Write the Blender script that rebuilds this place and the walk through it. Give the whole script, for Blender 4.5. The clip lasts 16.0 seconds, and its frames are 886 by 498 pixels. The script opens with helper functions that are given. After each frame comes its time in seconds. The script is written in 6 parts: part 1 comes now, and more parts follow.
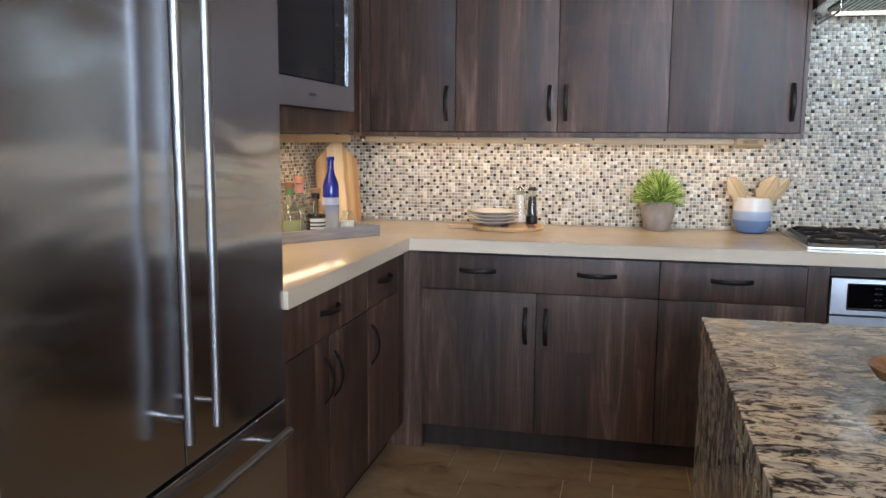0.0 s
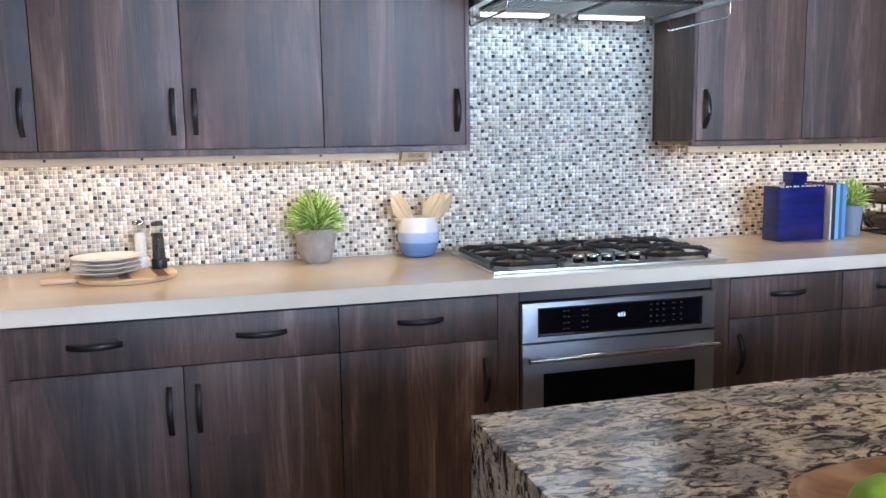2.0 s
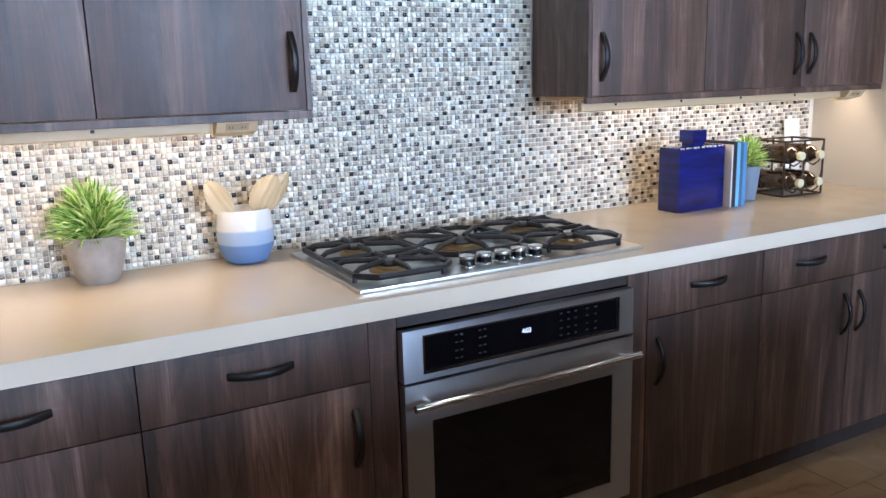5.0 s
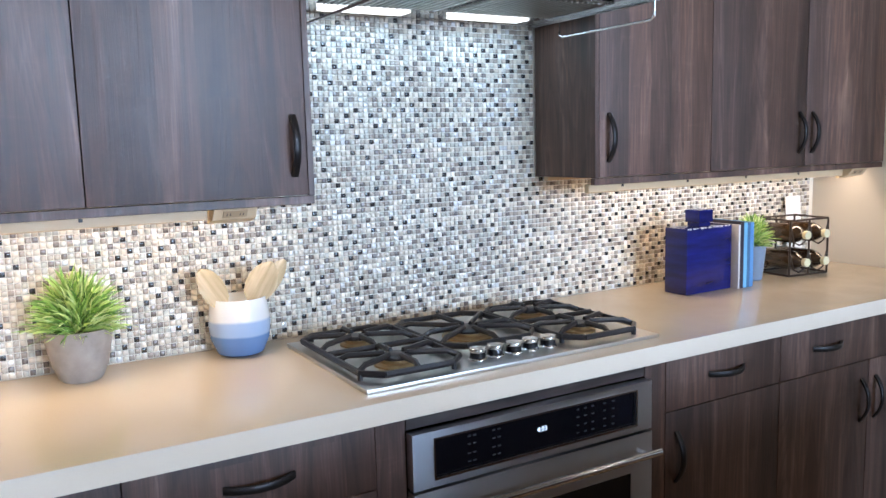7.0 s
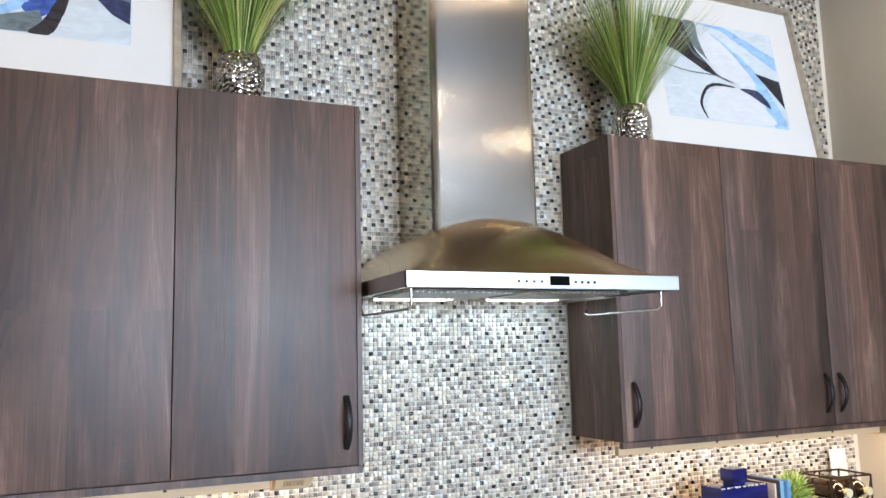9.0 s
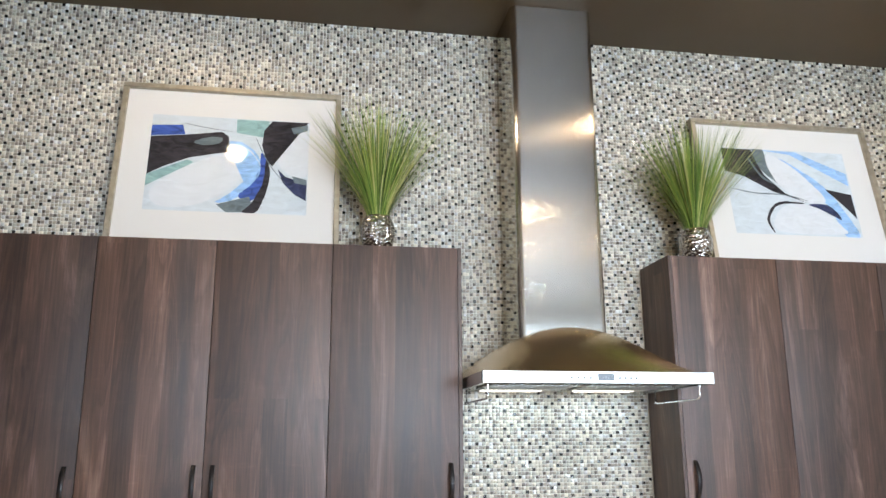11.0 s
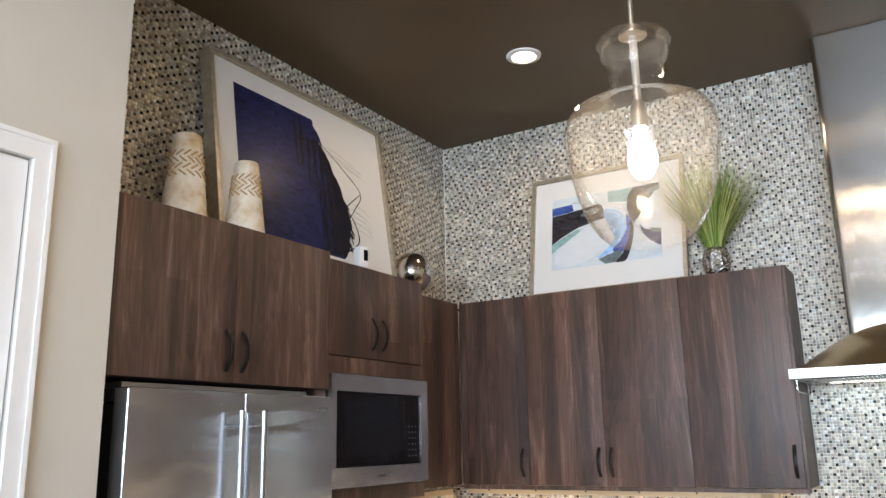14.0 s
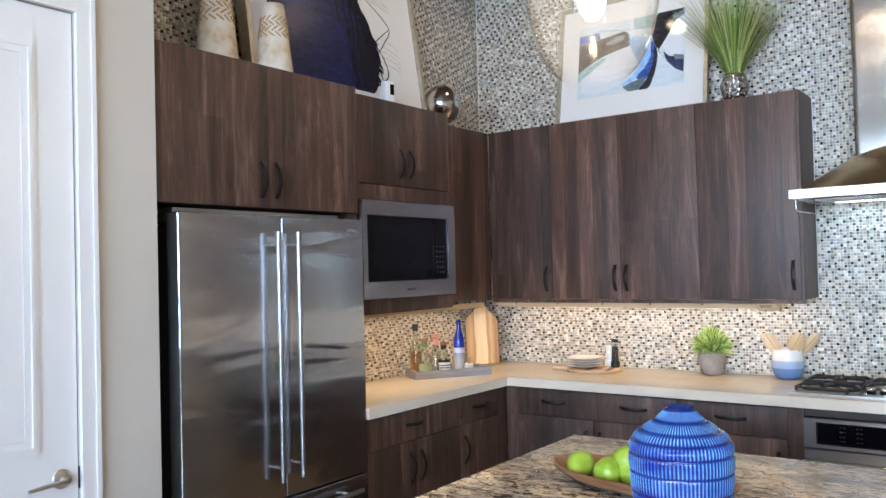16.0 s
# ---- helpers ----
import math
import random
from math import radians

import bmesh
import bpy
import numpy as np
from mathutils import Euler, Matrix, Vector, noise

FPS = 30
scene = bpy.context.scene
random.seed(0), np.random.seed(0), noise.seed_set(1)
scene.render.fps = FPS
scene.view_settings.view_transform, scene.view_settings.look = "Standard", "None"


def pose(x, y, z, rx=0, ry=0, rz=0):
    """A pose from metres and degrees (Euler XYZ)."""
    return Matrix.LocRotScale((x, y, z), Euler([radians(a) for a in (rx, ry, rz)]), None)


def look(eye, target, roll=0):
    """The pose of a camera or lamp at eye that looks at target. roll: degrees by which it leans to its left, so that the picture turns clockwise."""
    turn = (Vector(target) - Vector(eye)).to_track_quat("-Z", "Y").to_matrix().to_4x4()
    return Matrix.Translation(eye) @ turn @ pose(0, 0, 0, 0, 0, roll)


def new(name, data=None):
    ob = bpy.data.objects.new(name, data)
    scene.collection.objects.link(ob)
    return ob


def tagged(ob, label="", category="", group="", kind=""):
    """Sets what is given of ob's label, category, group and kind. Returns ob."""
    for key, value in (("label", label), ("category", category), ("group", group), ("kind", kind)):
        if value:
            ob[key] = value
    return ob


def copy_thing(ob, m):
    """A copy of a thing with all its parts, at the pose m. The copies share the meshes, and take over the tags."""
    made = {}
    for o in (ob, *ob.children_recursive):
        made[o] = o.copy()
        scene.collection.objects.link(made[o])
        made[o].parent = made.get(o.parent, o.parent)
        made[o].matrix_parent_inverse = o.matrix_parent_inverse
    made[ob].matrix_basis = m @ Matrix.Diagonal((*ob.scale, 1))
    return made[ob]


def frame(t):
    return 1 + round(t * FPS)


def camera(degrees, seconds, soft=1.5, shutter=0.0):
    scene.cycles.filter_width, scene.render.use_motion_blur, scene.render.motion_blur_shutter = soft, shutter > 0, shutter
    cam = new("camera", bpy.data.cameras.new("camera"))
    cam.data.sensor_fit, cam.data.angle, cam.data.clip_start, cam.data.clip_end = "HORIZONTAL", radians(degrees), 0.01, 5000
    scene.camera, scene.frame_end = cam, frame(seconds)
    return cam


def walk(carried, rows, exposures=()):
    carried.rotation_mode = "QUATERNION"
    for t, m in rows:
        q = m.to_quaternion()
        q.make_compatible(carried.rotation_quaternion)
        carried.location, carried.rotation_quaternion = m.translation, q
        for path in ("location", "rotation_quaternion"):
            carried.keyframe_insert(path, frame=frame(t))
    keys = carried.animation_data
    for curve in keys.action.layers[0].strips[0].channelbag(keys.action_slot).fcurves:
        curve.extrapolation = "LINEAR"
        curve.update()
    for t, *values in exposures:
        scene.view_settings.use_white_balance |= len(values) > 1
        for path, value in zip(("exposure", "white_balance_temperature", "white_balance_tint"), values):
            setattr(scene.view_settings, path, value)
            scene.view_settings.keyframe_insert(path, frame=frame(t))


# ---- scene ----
cam = camera(57.9, 16.0, soft=1.5)
PATH = [
    (0, (0.429, 0.931, 1.317), (-0.015, 2.862, 1.045), 0.4),
    (0.5, (0.356, 1.153, 1.362), (0.176, 3.123, 1.072), 0.1),
    (1, (0.266, 1.353, 1.382), (0.327, 3.332, 1.096), -0.5),
    (1.5, (0.271, 1.473, 1.364), (0.496, 3.442, 1.097), -0.9),
    (2, (0.216, 1.63, 1.369), (0.749, 3.539, 1.099), -0.9),
    (2.5, (0.168, 1.825, 1.402), (0.895, 3.669, 1.132), -1.1),
    (3, (0.16, 1.966, 1.426), (1.011, 3.756, 1.155), -1.1),
    (3.5, (0.249, 2.09, 1.448), (1.121, 3.867, 1.158), -1.2),
    (4, (0.34, 2.198, 1.441), (1.225, 3.951, 1.064), -1.1),
    (4.2, (0.362, 2.239, 1.427), (1.254, 3.98, 1.013), -1.1),
    (6.5, (0.38, 2.568, 1.438), (1.391, 4.247, 1.041), -1.4),
    (7, (0.37, 2.55, 1.474), (1.37, 4.261, 1.21), -1.5),
    (7.5, (0.349, 2.495, 1.525), (1.326, 4.235, 1.388), -1.4),
    (8, (0.354, 2.389, 1.573), (1.284, 4.16, 1.561), -1.5),
    (8.5, (0.36, 2.282, 1.612), (1.236, 4.075, 1.739), -1.6),
    (9, (0.339, 2.191, 1.669), (1.171, 3.992, 1.926), -1.4),
    (9.2, (0.346, 2.134, 1.671), (1.147, 3.938, 1.994), -1.5),
    (11.3, (0.545, 1.072, 1.612), (0.748, 3.005, 2.085), -0.4),
    (11.5, (0.591, 0.968, 1.601), (0.703, 2.909, 2.071), -0.5),
    (12, (0.789, 0.737, 1.588), (0.652, 2.677, 2.056), -0.6),
    (12.5, (1.052, 0.571, 1.589), (0.636, 2.47, 2.057), -1.0),
    (13, (1.282, 0.443, 1.578), (0.613, 2.268, 2.047), -0.8),
    (13.5, (1.512, 0.314, 1.598), (0.651, 2.057, 2.067), -1.0),
    (14, (1.718, 0.228, 1.607), (0.702, 1.887, 2.072), -1.2),
    (14.5, (1.914, 0.17, 1.591), (0.732, 1.728, 2.007), -1.3),
    (15, (1.995, 0.136, 1.591), (0.751, 1.672, 1.897), -1.6),
    (15.5, (2.059, 0.107, 1.564), (0.809, 1.66, 1.727), -1.5),
    (16, (2.065, 0.089, 1.556), (0.878, 1.698, 1.605), -1.5),
]
EXPOSURES = [(0.0, -0.5, 6500, 13), (1.0, -0.28, 5800, 13), (2.5, -0.05, 5650, 14), (4.0, -0.02, 5600, 13), (7.5, 0.04, 5750, 13), (9.0, 0.1, 6500, 13),
             (11.5, 0.0, 6950, 12), (13.5, -0.1, 6850, 13), (15.0, -0.08, 6500, 13), (16.0, -0.1, 6050, 12)]
walk(cam, [(t, look(eye, target, roll)) for t, eye, target, roll in PATH], exposures=EXPOSURES)

# ---- world and sun ----
world = bpy.data.worlds.new("sky")
scene.world = world
world.use_nodes = True
_wn = world.node_tree
_sky = _wn.nodes.new("ShaderNodeTexSky")
_sky.sky_type, _sky.sun_disc = "NISHITA", False
_sky.sun_elevation, _sky.sun_rotation = radians(48), radians(200)
_wn.links.new(_sky.outputs[0], _wn.nodes["Background"].inputs[0])
_wn.nodes["Background"].inputs[1].default_value = 0.1

WINDOW_LIGHT, DOWNLIGHT, STRIP, HOODLAMP, BULB = 212.0, 30.0, 3.9, 0.6, 26.0
scene.view_settings.exposure = 0.0


def area(name, m, w, h, power, color, spread=180):
    d = bpy.data.lights.new(name, "AREA")
    d.shape, d.size, d.size_y, d.energy, d.color = "RECTANGLE", w, h, power, color
    d.spread = radians(spread)
    ob = new(name, d)
    ob.matrix_world = m
    return ob


# ---- materials ----
def mat(name, color=(0.5, 0.5, 0.5), rough=0.5, metal=0.0, **kw):
    m = bpy.data.materials.new(name)
    m.use_nodes = True
    b = m.node_tree.nodes["Principled BSDF"]
    b.inputs["Base Color"].default_value = (*color, 1)
    b.inputs["Roughness"].default_value = rough
    b.inputs["Metallic"].default_value = metal
    for k, v in kw.items():
        b.inputs[k.replace("_", " ")].default_value = v
    return m


def coords(m, scale=(1, 1, 1), vary=0.0):
    """Object coordinates, scaled, shifted by a chance amount for each object."""
    nt = m.node_tree
    tc = nt.nodes.new("ShaderNodeTexCoord")
    mp = nt.nodes.new("ShaderNodeMapping")
    mp.inputs["Scale"].default_value = scale
    nt.links.new(tc.outputs["Object"], mp.inputs["Vector"])
    if vary:
        oi = nt.nodes.new("ShaderNodeObjectInfo")
        mu = nt.nodes.new("ShaderNodeMath")
        mu.operation = "MULTIPLY"
        mu.inputs[1].default_value = vary
        nt.links.new(oi.outputs["Random"], mu.inputs[0])
        nt.links.new(mu.outputs[0], mp.inputs["Location"])
    return mp.outputs[0]


def noisy(m, scale, vec, detail=4.0, rough=0.55, distort=0.0):
    n = m.node_tree.nodes.new("ShaderNodeTexNoise")
    n.inputs["Scale"].default_value = scale
    n.inputs["Detail"].default_value = detail
    n.inputs["Roughness"].default_value = rough
    n.inputs["Distortion"].default_value = distort
    m.node_tree.links.new(vec, n.inputs["Vector"])
    return n.outputs[0]


def ramp(m, fac, stops, constant=False):
    r = m.node_tree.nodes.new("ShaderNodeValToRGB")
    if constant:
        r.color_ramp.interpolation = "CONSTANT"
    e = r.color_ramp.elements
    while len(e) < len(stops):
        e.new(0.5)
    for el, (p, c) in zip(e, stops):
        el.position = p
        el.color = (*c, 1) if len(c) == 3 else c
    m.node_tree.links.new(fac, r.inputs[0])
    return r.outputs[0]


def mixed(m, fac, a, b, mode="MIX"):
    n = m.node_tree.nodes.new("ShaderNodeMix")
    n.data_type, n.blend_type = "RGBA", mode
    for sock, v in ((n.inputs[0], fac), (n.inputs[6], a), (n.inputs[7], b)):
        if isinstance(v, (int, float)):
            sock.default_value = v
        elif isinstance(v, tuple):
            sock.default_value = (*v, 1)
        else:
            m.node_tree.links.new(v, sock)
    return n.outputs[2]


def put(m, sock, src):
    b = m.node_tree.nodes["Principled BSDF"]
    m.node_tree.links.new(src, b.inputs[sock])


def bump(m, height, strength=0.2, dist=0.001):
    n = m.node_tree.nodes.new("ShaderNodeBump")
    n.inputs["Strength"].default_value = strength
    n.inputs["Distance"].default_value = dist
    m.node_tree.links.new(height, n.inputs["Height"])
    put(m, "Normal", n.outputs[0])


def span(m, fac, lo, hi):
    n = m.node_tree.nodes.new("ShaderNodeMapRange")
    n.inputs["To Min"].default_value, n.inputs["To Max"].default_value = lo, hi
    m.node_tree.links.new(fac, n.inputs["Value"])
    return n.outputs[0]


def wood_laminate(name, dark, mid, light, rough=0.42, across=False):
    """Woodgrain laminate: glued staves, cathedral figure, fine pores and pale cross figure."""
    m = mat(name, mid, rough, Coat_Weight=0.08, Coat_Roughness=0.4, Specular_IOR_Level=0.55)
    nt = m.node_tree

    def grain_space(along, cross, vary):
        return coords(m, (along, cross, cross) if across else (cross, cross, along), vary)

    def math_node(op, a, b=None, c=None):
        n = nt.nodes.new("ShaderNodeMath")
        n.operation = op
        for sock, v in zip(n.inputs, (a, b, c)):
            if v is None:
                continue
            if isinstance(v, (int, float)):
                sock.default_value = v
            else:
                nt.links.new(v, sock)
        return n.outputs[0]

    # staves of different tone, their edges running along the grain
    base = coords(m, (1, 1, 1), 3.7)
    sp, cb, br = (nt.nodes.new(k) for k in ("ShaderNodeSeparateXYZ", "ShaderNodeCombineXYZ", "ShaderNodeTexBrick"))
    nt.links.new(base, sp.inputs[0])
    if across:
        nt.links.new(sp.outputs[0], cb.inputs[0])
        nt.links.new(math_node("ADD", sp.outputs[1], sp.outputs[2]), cb.inputs[1])
    else:
        nt.links.new(sp.outputs[2], cb.inputs[0])
        nt.links.new(math_node("ADD", sp.outputs[0], sp.outputs[1]), cb.inputs[1])
    nt.links.new(cb.outputs[0], br.inputs["Vector"])
    for k, v in (("Scale", 1.0), ("Mortar Size", 0.0), ("Brick Width", 2.4), ("Row Height", 0.094), ("Bias", 0.0)):
        br.inputs[k].default_value = v
    br.inputs["Color1"].default_value, br.inputs["Color2"].default_value = (0.62, 0.61, 0.61, 1), (1.36, 1.36, 1.37, 1)
    stave = nt.nodes.new("ShaderNodeSeparateColor")
    nt.links.new(br.outputs["Color"], stave.inputs[0])

    grain = ramp(m, noisy(m, 1.0, grain_space(0.9, 9, 31.0), 6, 0.6, 2.0), [(0.28, dark), (0.37, tuple(0.75 * c for c in mid)), (0.52, mid), (0.7, light)])
    # growth rings: contour lines of a long smooth noise, another set for each stave
    flow = noisy(m, 1.0, grain_space(0.75, 6.5, 23.0), 2, 0.45, 0.5)
    rings = math_node("MULTIPLY_ADD", flow, 15.0, math_node("MULTIPLY", stave.outputs[0], 7.0))
    rings = math_node("FRACT", math_node("ADD", rings, math_node("MULTIPLY", noisy(m, 1.0, grain_space(6, 160, 5.0), 3, 0.6), 0.5)))
    ring_tone = ramp(m, rings, [(0.0, (0.8, 0.79, 0.79)), (0.2, (0.92, 0.92, 0.92)), (0.5, (1.05, 1.05, 1.05)), (0.84, (1.2, 1.21, 1.23)), (1.0, (0.86, 0.85, 0.85))])
    fine_noise = noisy(m, 1.0, grain_space(5, 230, 31.0), 3, 0.6)
    fine = ramp(m, fine_noise, [(0.32, (0.74, 0.73, 0.73)), (0.68, (1.2, 1.19, 1.19))])
    pale = ramp(m, noisy(m, 1.0, grain_space(2.4, 95, 11.0), 4, 0.65, 1.2), [(0.42, (0.9, 0.9, 0.9)), (0.56, (1.02, 1.02, 1.02)), (0.72, (1.4, 1.44, 1.52))])
    band = ramp(m, noisy(m, 1.0, grain_space(0.3, 5, 17.0), 3, 0.5, 0.6), [(0.35, (0.66, 0.65, 0.65)), (0.65, (1.28, 1.28, 1.28))])
    curl = ramp(m, noisy(m, 1.0, grain_space(60, 9, 13.0), 3, 0.6, 0.8), [(0.4, (0.98, 0.98, 0.98)), (0.62, (1.03, 1.03, 1.03)), (0.74, (1.2, 1.21, 1.22))])
    c = grain
    for layer in (ring_tone, fine, pale, band, curl, br.outputs["Color"]):
        c = mixed(m, 1.0, c, layer, "MULTIPLY")
    put(m, "Base Color", c)
    put(m, "Roughness", span(m, fine_noise, rough - 0.1, rough + 0.24))
    bump(m, mixed(m, 0.5, fine_noise, ring_tone), 0.6, 0.0009)
    return m


WOOD = wood_laminate("dark walnut laminate", (0.033, 0.0165, 0.0108), (0.083, 0.0435, 0.0285), (0.165, 0.101, 0.074))
WOOD_H = wood_laminate("dark walnut laminate crosswise", (0.02, 0.0105, 0.0075), (0.047, 0.025, 0.017), (0.09, 0.053, 0.038), across=True)
WOOD_IN = mat("cabinet carcass", (0.035, 0.022, 0.018), 0.6)
put(WOOD_IN, "Base Color", ramp(WOOD_IN, noisy(WOOD_IN, 1.0, coords(WOOD_IN, (30, 30, 1.5), 9.0)), [(0.3, (0.018, 0.01, 0.008)), (0.7, (0.04, 0.023, 0.018))]))
BRONZE = mat("dark bronze", (0.022, 0.02, 0.02), 0.38, 0.6)
BLACK = mat("black plastic", (0.012, 0.012, 0.013), 0.4)
BLACK_GLASS = mat("black glass", (0.004, 0.004, 0.006), 0.05, 0.0, Specular_IOR_Level=0.35)
WHITE = mat("white paint", (0.78, 0.78, 0.78), 0.35)
bump(WHITE, noisy(WHITE, 180, coords(WHITE)), 0.06, 0.001)
WALLPAINT = mat("greige wall paint", (0.55, 0.52, 0.46), 0.7)
put(WALLPAINT, "Base Color", ramp(WALLPAINT, noisy(WALLPAINT, 1.3, coords(WALLPAINT)), [(0.3, (0.53, 0.50, 0.445)), (0.7, (0.57, 0.54, 0.48))]))
bump(WALLPAINT, noisy(WALLPAINT, 90, coords(WALLPAINT), 5), 0.25, 0.0012)
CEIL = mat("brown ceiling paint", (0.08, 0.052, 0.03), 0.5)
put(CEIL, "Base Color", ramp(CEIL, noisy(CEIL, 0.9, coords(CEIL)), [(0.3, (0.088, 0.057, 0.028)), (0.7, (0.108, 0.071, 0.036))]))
bump(CEIL, noisy(CEIL, 60, coords(CEIL), 4), 0.2, 0.001)
BEIGE = mat("beige plastic", (0.52, 0.42, 0.27), 0.5)
CREAM_WOOD = mat("pale birch strip", (0.55, 0.4, 0.23), 0.5)


def brushed(name, color, rough, aniso, turn):
    m = mat(name, color, rough, 1.0)
    b = m.node_tree.nodes["Principled BSDF"]
    b.inputs["Anisotropic"].default_value = aniso
    b.inputs["Anisotropic Rotation"].default_value = turn
    t = m.node_tree.nodes.new("ShaderNodeTangent")
    t.direction_type, t.axis = "RADIAL", "Z"
    put(m, "Tangent", t.outputs[0])
    return m


STEEL = brushed("brushed steel", (0.6, 0.61, 0.63), 0.2, 0.6, 0.0)
_wave = noisy(STEEL, 1.0, coords(STEEL, (1.2, 1.2, 4.5)), 2, 0.4, 0.8)
bump(STEEL, _wave, 1.0, 0.012)
STEEL_V = brushed("brushed steel upright grain", (0.62, 0.6, 0.565), 0.21, 1.0, 0.0)
CHROME = mat("polished steel", (0.7, 0.7, 0.7), 0.12, 1.0)
HANDLE_STEEL = mat("satin bar steel", (0.4, 0.4, 0.41), 0.3, 1.0)
SATIN = mat("satin steel", (0.6, 0.59, 0.57), 0.3, 1.0)

QUARTZ = mat("cream quartz", (0.66, 0.6, 0.5), 0.16)
put(QUARTZ, "Base Color", mixed(QUARTZ, noisy(QUARTZ, 3.0, coords(QUARTZ), 3), ramp(QUARTZ, noisy(QUARTZ, 700, coords(QUARTZ), 2), [(0.35, (0.62, 0.52, 0.4)), (0.6, (0.75, 0.66, 0.53))]), (0.74, 0.65, 0.52)))
put(QUARTZ, "Roughness", span(QUARTZ, noisy(QUARTZ, 9, coords(QUARTZ), 4), 0.11, 0.2))

GRANITE = mat("speckled granite", (0.5, 0.47, 0.42), 0.17)
_gv = coords(GRANITE, (23, 44, 23))
_g1 = ramp(GRANITE, noisy(GRANITE, 1.0, _gv, 8, 0.68, 1.3), [(0.37, (0.014, 0.013, 0.016)), (0.44, (0.1, 0.08, 0.07)), (0.475, (0.4, 0.33, 0.26)), (0.51, (0.7, 0.62, 0.5)), (0.7, (0.82, 0.76, 0.65))])
_g2 = ramp(GRANITE, noisy(GRANITE, 130, coords(GRANITE, (0.6, 1.3, 0.6)), 4, 0.7, 0.8), [(0.33, (0.2, 0.19, 0.19)), (0.43, (0.88, 0.87, 0.86)), (0.6, (1.0, 1.0, 1.0))])
_g3 = ramp(GRANITE, noisy(GRANITE, 1.0, coords(GRANITE, (5, 9, 5)), 5, 0.6, 1.4), [(0.4, (0.42, 0.44, 0.5)), (0.5, (0.82, 0.82, 0.84)), (0.6, (1.03, 0.98, 0.88))])
put(GRANITE, "Base Color", mixed(GRANITE, 1.0, mixed(GRANITE, 1.0, _g1, _g2, "MULTIPLY"), _g3, "MULTIPLY"))

TILE = mat("glass and stone mosaic", (0.4, 0.4, 0.4), 0.2, Coat_Weight=0.85, Coat_Roughness=0.12)
_geo = TILE.node_tree.nodes.new("ShaderNodeAttribute")
_geo.attribute_name = "tone"
_rnd = _geo.outputs["Fac"]
put(TILE, "Base Color", ramp(TILE, _rnd, [(0.0, (0.022, 0.02, 0.022)), (0.085, (0.13, 0.105, 0.085)), (0.18, (0.28, 0.235, 0.185)), (0.3, (0.43, 0.375, 0.3)), (0.48, (0.47, 0.45, 0.38)), (0.66, (0.6, 0.53, 0.42)), (0.82, (0.76, 0.69, 0.56)), (0.92, (0.86, 0.85, 0.82))], True))
put(TILE, "Roughness", ramp(TILE, _rnd, [(0.0, (0.08,) * 3), (0.1, (0.3,) * 3), (0.3, (0.12,) * 3), (0.68, (0.3,) * 3), (0.86, (0.14,) * 3), (0.94, (0.12,) * 3)], True))
put(TILE, "Metallic", ramp(TILE, _rnd, [(0.0, (0.0,) * 3), (0.68, (0.0,) * 3), (0.86, (0.1,) * 3), (0.94, (0.4,) * 3)], True))
bump(TILE, noisy(TILE, 160, coords(TILE), 3), 0.14, 0.001)
GROUT = mat("pale grout", (0.74, 0.7, 0.61), 0.85)
bump(GROUT, noisy(GROUT, 400, coords(GROUT), 3), 0.3, 0.001)


def thin_glass(name, tint=(1, 1, 1), gloss=0.02, seeded=0.0, low=0.05, high=0.75, haze=0.0):
    """Thin clear glass: it lets light straight through and mirrors by its angle."""
    m = bpy.data.materials.new(name)
    m.use_nodes = True
    nt = m.node_tree
    nt.nodes.remove(nt.nodes["Principled BSDF"])
    o = nt.nodes["Material Output"]
    tr, gl, mx, fr_ = (nt.nodes.new(k) for k in ("ShaderNodeBsdfTransparent", "ShaderNodeBsdfGlossy", "ShaderNodeMixShader", "ShaderNodeLayerWeight"))
    pw, sc = nt.nodes.new("ShaderNodeMath"), nt.nodes.new("ShaderNodeMapRange")
    pw.operation = "POWER"
    pw.inputs[1].default_value = 3.5
    sc.inputs["To Min"].default_value, sc.inputs["To Max"].default_value = low, high
    tr.inputs[0].default_value = (*tint, 1)
    gl.inputs["Roughness"].default_value = gloss
    fr_.inputs["Blend"].default_value = 0.5
    if seeded:
        bp = nt.nodes.new("ShaderNodeBump")
        bp.inputs["Strength"].default_value, bp.inputs["Distance"].default_value = seeded, 0.004
        ns = noisy(m, 55, coords(m), 2, 0.5)
        nt.links.new(ns, bp.inputs["Height"])
        nt.links.new(bp.outputs[0], gl.inputs["Normal"])
    nt.links.new(fr_.outputs["Facing"], pw.inputs[0])
    nt.links.new(pw.outputs[0], sc.inputs["Value"])
    nt.links.new(sc.outputs[0], mx.inputs[0])
    through_ = tr.outputs[0]
    # a little white diffuse imitates the pale haze of reflections on clear glass
    if haze:
        df, hz = nt.nodes.new("ShaderNodeBsdfDiffuse"), nt.nodes.new("ShaderNodeMixShader")
        df.inputs[0].default_value = (0.9, 0.9, 0.88, 1)
        nt.links.new(span(m, noisy(m, 70, coords(m), 2, 0.6), haze * 0.2, haze * 2.2), hz.inputs[0])
        nt.links.new(through_, hz.inputs[1])
        nt.links.new(df.outputs[0], hz.inputs[2])
        through_ = hz.outputs[0]
    nt.links.new(through_, mx.inputs[1])
    nt.links.new(gl.outputs[0], mx.inputs[2])
    nt.links.new(mx.outputs[0], o.inputs[0])
    return m



